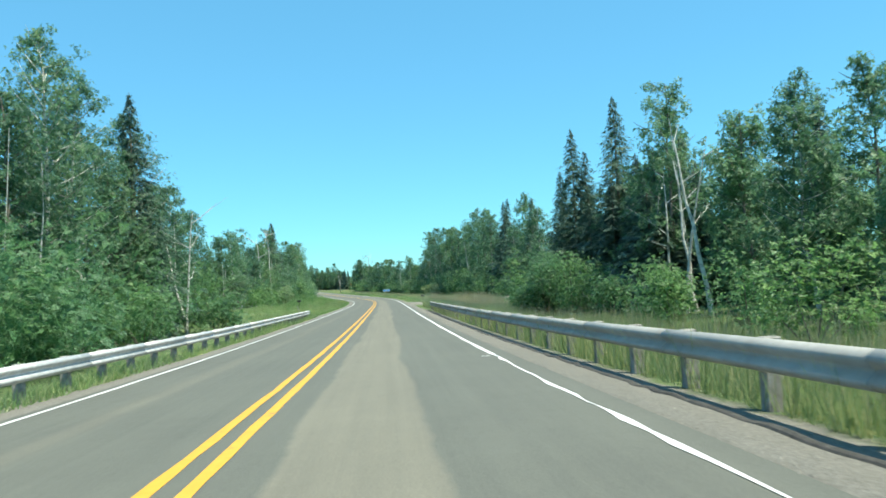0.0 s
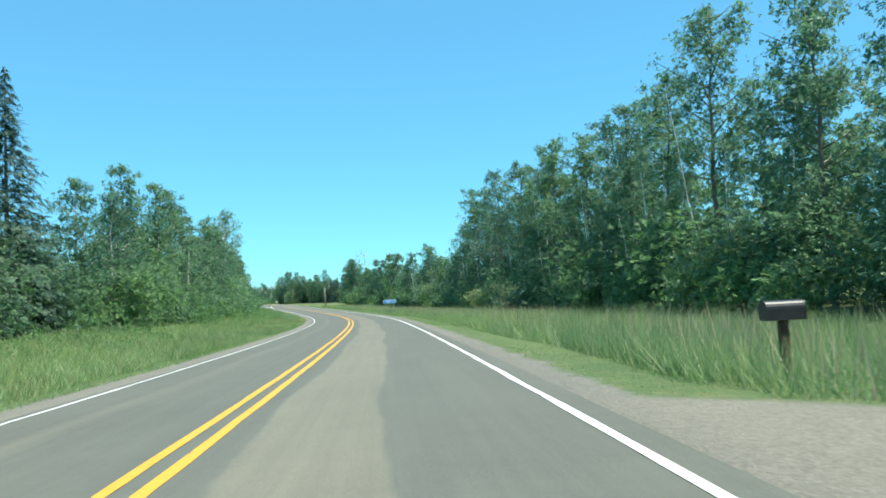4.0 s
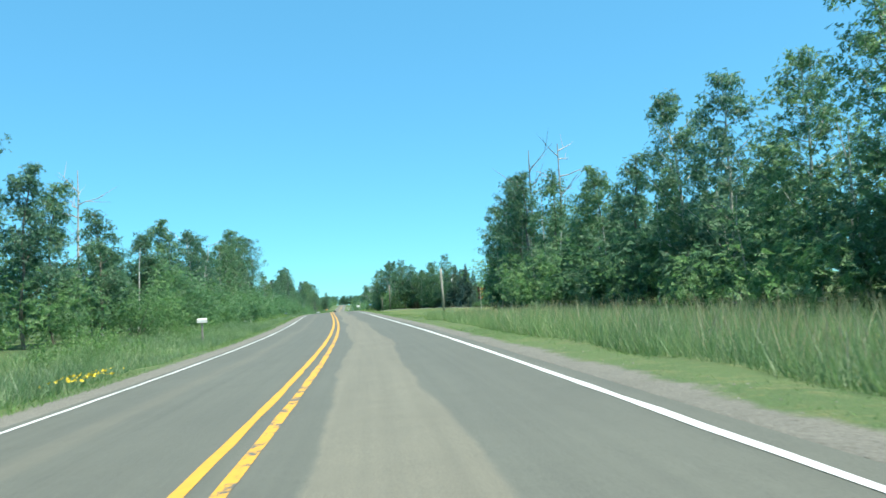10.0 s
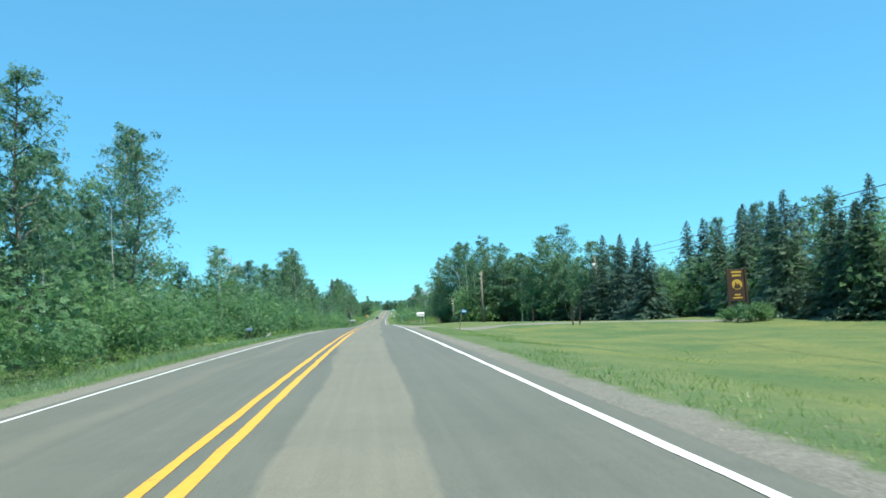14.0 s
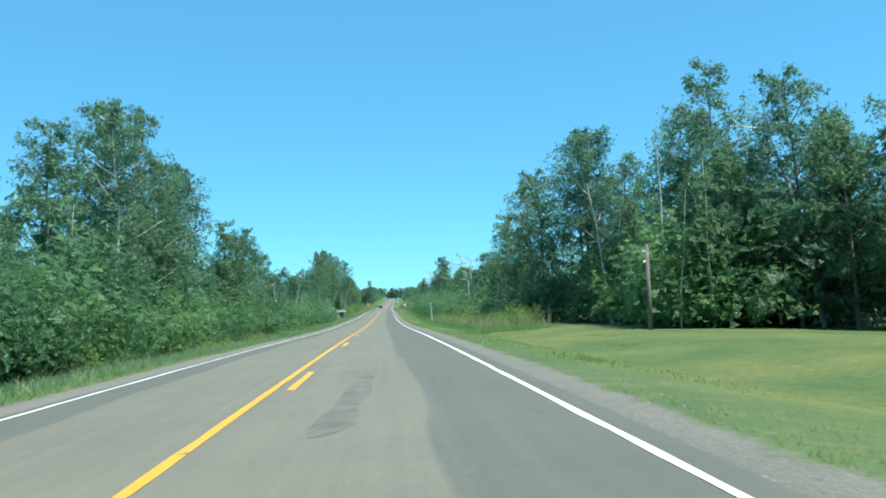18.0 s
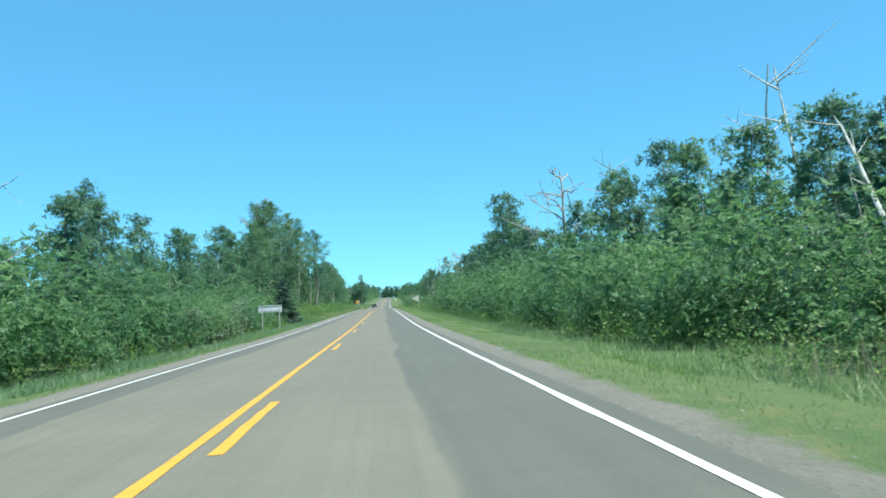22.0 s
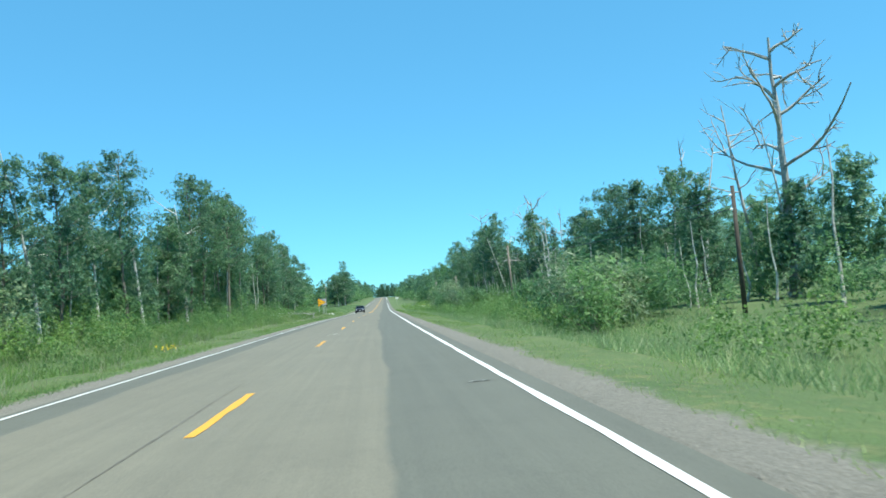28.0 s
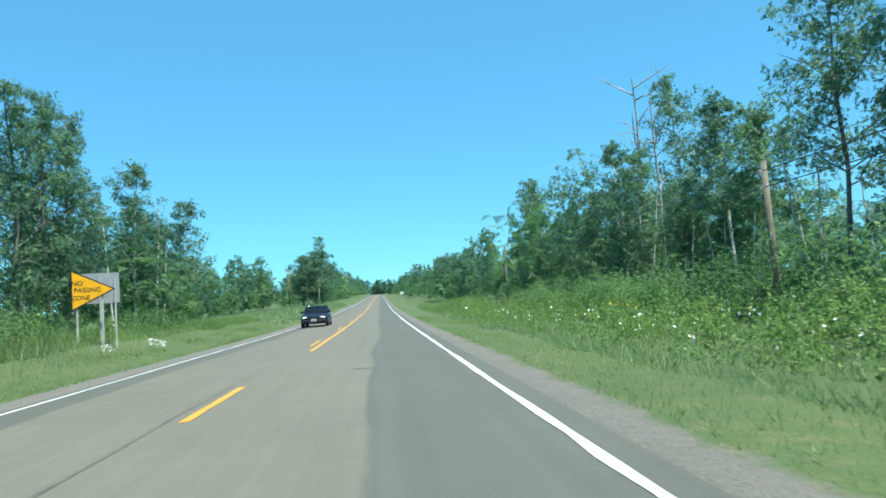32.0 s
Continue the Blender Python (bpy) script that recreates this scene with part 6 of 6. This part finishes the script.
# number post by the drive
b = at("number_post", 377.5, 6.9, "leaning dark timber post with a small blue number plate", "post")
b.matrix_world = b.matrix_world @ pose(0, 0, 0, 0, 9, 0)
part("post", box(bmesh.new(), -0.026, 0.026, -0.026, 0.026, -0.4, 1.3, 0.006), M_POLE, b)
pn = part("plate", box(bmesh.new(), 0.0, 0.3, -0.045, -0.035, 1.14, 1.32), M_BLUE, b, "blue number plate")
bars(pn, M_SIGNW, [(0.05 + 0.066 * k, 1.23, 0.042, 0.1) for k in range(4)], -0.045)
for s, d, h in ((396, 15.5, 1.3), (386, 16.5, 1.5), (386.6, 17.2, 1.4)):
    b = at("fence_post", s, d, "thin dark timber post on the lawn", "post", "lawn posts", turn=20)
    bm = rod(bmesh.new(), (0, 0, -0.3), (0.1, 0, h), 0.055, 0.045)
    part("post", bm, M_BROWN, b)
    part("cap", rod(bmesh.new(), (0.1, 0, h), (0.1, 0, h + 0.02), 0.055, 0.05), M_BROWN, b)

# carved resort board with its shrub
b = at("resort_board", 388, 30.7, "tall brown wooden board with ochre emblem on two posts", "sign", turn=-6)
g = float(cross(388, 30.7))
z0, z1 = 0.15 - g, 2.7 - g
pn = part("board", box(bmesh.new(), -0.62, 0.62, -0.04, 0.04, z0, z1, 0.01), M_BROWN, b)
for x in (-0.72, 0.72):
    part("post", box(bmesh.new(), x - 0.09, x + 0.09, -0.09, 0.09, -0.3, z1 + 0.15, 0.015), M_BROWN, b)
zc = (z0 + z1) / 2 + 0.05
part("emblem", slab(bmesh.new(), [(0.42 * math.cos(k * math.tau / 28), zc + 0.42 * math.sin(k * math.tau / 28)) for k in range(28)], -0.055, -0.04), M_GOLD, pn, "round ochre emblem")
part("emblem_shape", slab(bmesh.new(), [(-0.28, zc - 0.3), (-0.1, zc + 0.22), (0.0, zc - 0.05), (0.12, zc + 0.12), (0.3, zc - 0.25), (0.1, zc - 0.34)], -0.065, -0.055), M_BROWN, pn, "dark carved shape")
bars(pn, M_GOLD, [(0, z1 - 0.22, 0.8, 0.16), (0, z1 - 0.5, 0.72, 0.16), (0, z0 + 0.5, 0.5, 0.12), (0, z0 + 0.26, 0.75, 0.12)], -0.04)
for s, d, h in ((386.2, 29.6, 1.25), (386, 30.6, 1.35), (386.2, 31.6, 1.3), (386.9, 28.9, 1.05), (386.9, 32.2, 1.0)):
    bush(s, d, h, "clipped light green shrub round the foot of the board")


# ---- poles and wires
def pole(s, d, top, label, r=0.13, lean=0.0, can=False, mat=M_POLE, below=0.0):
    g = float(cross(s, d))
    b = at("utility_pole", s, d, label, "utility pole", "utility poles")
    h = top - g
    bm = bmesh.new()
    rod(bm, (0, 0, -0.5), (lean * h, 0, h), r, r * 0.75, 12)
    part("shaft", bm, mat, b, "", True)
    for z in (h - 0.35 - below, h - 0.85 - below * 0.8):
        part("insulator", rod(bmesh.new(), (lean * z - r * 1.8, 0, z), (lean * z - r * 0.7, 0, z + 0.03), 0.035, 0.05), M_SIGNW, b)
    if can:
        bm = rod(bmesh.new(), (-0.3, -0.05, h - 1.7), (-0.3, -0.05, h - 0.95), 0.2, 0.2, 14)
        part("transformer", bm, M_ALU, b, "grey transformer can", True)
    x, y, z, t = spot(s, d)
    return [Matrix.Translation((x, y, z)) @ Matrix.Rotation(radians(t), 4, "Z") @ Vector((lean * zz - r * 1.8, 0, zz)) for zz in (h - 0.33 - below, h - 0.83 - below * 0.8)]


def wires(a, b, sag=0.35):
    for p, q in zip(a, b):
        n = 14
        pts = [np.array(p) + (np.array(q) - np.array(p)) * k / n - np.array([0, 0, sag * 4 * (k / n) * (1 - k / n)]) for k in range(n + 1)]
        o = new("power_line", mesh_quads("power_line", tube(pts, [0.016] * (n + 1), 5), M_BLACK))
        tagged(o, "thin black overhead power line between poles", "cable", "power lines")


W0 = pole(282, 25, 6.2, "weathered timber utility pole in the woods")
WA = pole(327, 13.5, 4.5, "weathered grey timber utility pole on the lawn", 0.165, -0.025, False, M_POLE_G, 0.65)
WT = pole(429.5, 31.4, 7.3, "timber utility pole with a grey transformer", 0.12, 0.0, True)
WC = pole(415.5, 13.7, 5.4, "brown timber pole standing on the lawn", 0.13, 0.01)
WD = pole(459.4, 14.6, 3.7, "short brown timber pole before the woods", 0.12, 0.01)
WX = pole(684.5, 14.7, 4.1, "dark creosoted timber utility pole at the wood's edge", 0.09, 0.0, False, M_POLE_D)
WE = pole(730, 14.7, 5.5, "dark timber utility pole at the wood's edge", 0.12, -0.02)
WF = pole(776.6, 14.1, 4.5, "weathered timber utility pole at the wood's edge", 0.115, -0.02)
WG = pole(826, 14.3, 5.5, "timber utility pole at the wood's edge", 0.13)
pole(917, -17, 9.0, "tall grey utility pole beside the far road", 0.13)
wires(W0, WA)
wires(WA, WT)
wires(WX, WE)
wires(WE, WF)
wires(WF, WG)

# fallen branches in the grass
for s, d, turn, ln in ((759, -8.5, 60, 3.8), (761, -7.3, 110, 3.0), (757.5, -9.2, 85, 2.4), (409.3, -9.6, 80, 1.2)):
    r = np.random.default_rng(int(s))
    x, y, z, t = spot(s, d, 0.45, turn)
    q = [tube(np.c_[np.linspace(-ln / 2, ln / 2, 6), r.normal(0, 0.08, 6), 0.1 + r.normal(0, 0.06, 6)], np.linspace(0.07, 0.03, 6), 6)]
    q.append(tube([(-ln / 2, 0, 0.1), (-ln / 2 - 0.2, 0.1, -0.45)], [0.06, 0.04], 6))
    for k in range(4):
        u = r.uniform(-ln / 2, ln / 2)
        q.append(tube([(u, 0, 0.1), (u + 0.2, r.normal(0, 0.3), 0.3), (u + 0.35, r.normal(0, 0.5), 0.35)], [0.025, 0.018, 0.006], 4))
    o = new("fallen_branch", mesh_quads("fallen_branch", np.concatenate(q), M_DEAD))
    o.matrix_world = pose(x, y, z - 0.1, 0, 0, t)
    tagged(o, "bleached fallen branch lying in the grass", "branch", "fallen branches")


# ---- the dark saloon car in the other lane
def saloon(s, d):
    b = at("saloon_car", s, d, "dark blue saloon car with lit headlamps in the oncoming lane", "car", turn=180)
    # stations along y (front is +y): half width at the sill, at the belt, heights
    st = [(2.28, 0.62, 0.66, 0.3, 0.62), (2.15, 0.8, 0.8, 0.22, 0.7), (1.5, 0.86, 0.86, 0.2, 0.82), (0.95, 0.87, 0.87, 0.2, 0.9), (0.0, 0.88, 0.88, 0.2, 0.93),
          (-1.1, 0.88, 0.87, 0.2, 0.95), (-1.75, 0.86, 0.84, 0.22, 0.95), (-2.2, 0.8, 0.78, 0.28, 0.9), (-2.3, 0.72, 0.7, 0.36, 0.8)]
    bm = bmesh.new()
    rings = []
    for y, w0, w1, z0, z1 in st:
        pts = [(-w0 * 0.92, z0), (-w0, z0 + 0.12), (-w1, (z0 + z1) / 2 + 0.05), (-w1 * 0.96, z1 - 0.05), (-w1 * 0.82, z1), (0, z1 + 0.03),
               (w1 * 0.82, z1), (w1 * 0.96, z1 - 0.05), (w1, (z0 + z1) / 2 + 0.05), (w0, z0 + 0.12), (w0 * 0.92, z0)]
        rings.append([bm.verts.new((x, y, z)) for x, z in pts])
    m = len(rings[0])
    for r0, r1 in zip(rings[:-1], rings[1:]):
        for i in range(m):
            bm.faces.new((r0[i], r0[(i + 1) % m], r1[(i + 1) % m], r1[i]))
    bm.faces.new(rings[0])
    bm.faces.new(rings[-1][::-1])
    part("body", bm, M_CARPAINT, b, "dark blue painted body", True)
    bm = bmesh.new()
    arch = ((-1.0, -0.05), (-0.82, -0.008), (-0.4, 0.02), (0.0, 0.028), (0.4, 0.02), (0.82, -0.008), (1.0, -0.05))
    top = [[bm.verts.new((u * w, y, z + v)) for u, v in arch] for y, w, z in ((0.42, 0.58, 1.315), (0.2, 0.59, 1.36), (-0.2, 0.595, 1.38), (-0.6, 0.59, 1.37), (-0.98, 0.57, 1.32))]
    for r0, r1 in zip(top[:-1], top[1:]):
        for i in range(6):
            bm.faces.new((r0[i], r0[i + 1], r1[i + 1], r1[i]))
    bmesh.ops.solidify(bm, geom=bm.faces[:], thickness=0.03)
    part("roof", bm, M_CARPAINT, b, "", True)

    def pane(name, pts):
        q = bmesh.new()
        vs = [q.verts.new(p) for p in pts]
        q.faces.new(vs)
        bmesh.ops.solidify(q, geom=q.faces[:], thickness=0.006)
        part(name, q, M_GLASS, b, "dark tinted glass")

    pane("windscreen", [(-0.74, 1.02, 0.92), (0.74, 1.02, 0.92), (0.58, 0.37, 1.34), (-0.58, 0.37, 1.34)])
    pane("rear_window", [(-0.7, -1.65, 0.96), (0.7, -1.65, 0.96), (0.57, -0.95, 1.36), (-0.57, -0.95, 1.36)])
    for sx in (-1, 1):
        pane("front_side_window", [(sx * 0.83, 0.85, 0.93), (sx * 0.84, -0.2, 0.95), (sx * 0.6, -0.2, 1.36), (sx * 0.6, 0.35, 1.33)])
        pane("rear_side_window", [(sx * 0.84, -0.27, 0.95), (sx * 0.82, -1.4, 0.97), (sx * 0.6, -0.95, 1.34), (sx * 0.6, -0.27, 1.36)])
        part("pillar", rod(bmesh.new(), (sx * 0.8, 1.0, 0.92), (sx * 0.6, 0.36, 1.36), 0.035), M_CARPAINT, b)
        part("door_pillar", rod(bmesh.new(), (sx * 0.85, -0.235, 0.93), (sx * 0.6, -0.235, 1.38), 0.03), M_CARPAINT, b)
        part("rear_pillar", rod(bmesh.new(), (sx * 0.78, -1.6, 0.95), (sx * 0.59, -0.97, 1.37), 0.06), M_CARPAINT, b)
        bm = bmesh.new()
        box(bm, sx * 0.9 - 0.09, sx * 0.9 + 0.09, 0.72, 0.82, 0.92, 1.05, 0.02)
        part("wing_mirror", bm, M_CARPAINT, b)
        part("headlamp", slab(bmesh.new(), rounded(0.27, 0.1, 0.045, 3, sx * 0.56, 0.63), 2.18, 2.27), M_LAMP, b, "lit headlamp")
        part("fog_lamp", slab(bmesh.new(), rounded(0.16, 0.08, 0.03, 3, sx * 0.6, 0.36), 2.2, 2.29), M_CHROME, b)
        for y in (1.42, -1.4):
            bm = bmesh.new()
            rod(bm, (sx * 0.68, y, 0.31), (sx * 0.89, y, 0.31), 0.31, 0.31, 20)
            w = part("wheel", bm, M_RUBBER, b, "black tyre")
            part("rim", rod(bmesh.new(), (sx * 0.885, y, 0.31), (sx * 0.9, y, 0.31), 0.2, 0.17, 16), M_CHROME, w, "alloy rim")
    part("grille", slab(bmesh.new(), rounded(0.62, 0.14, 0.03, 3, 0, 0.6), 2.26, 2.3), M_BLACK, b)
    part("bumper", box(bmesh.new(), -0.8, 0.8, 2.14, 2.32, 0.3, 0.48, 0.05), M_CARPAINT, b)
    part("air_intake", slab(bmesh.new(), rounded(0.9, 0.1, 0.03, 3, 0, 0.36), 2.3, 2.33), M_BLACK, b)
    part("number_plate", slab(bmesh.new(), rounded(0.32, 0.15, 0.01, 2, 0, 0.45), 2.32, 2.335), M_SIGNW, b, "white number plate")
    part("plate_bar", slab(bmesh.new(), rounded(0.22, 0.06, 0.01, 2, 0, 0.45), 2.335, 2.338), M_BLACK, b)


saloon(806.5, -2.2)
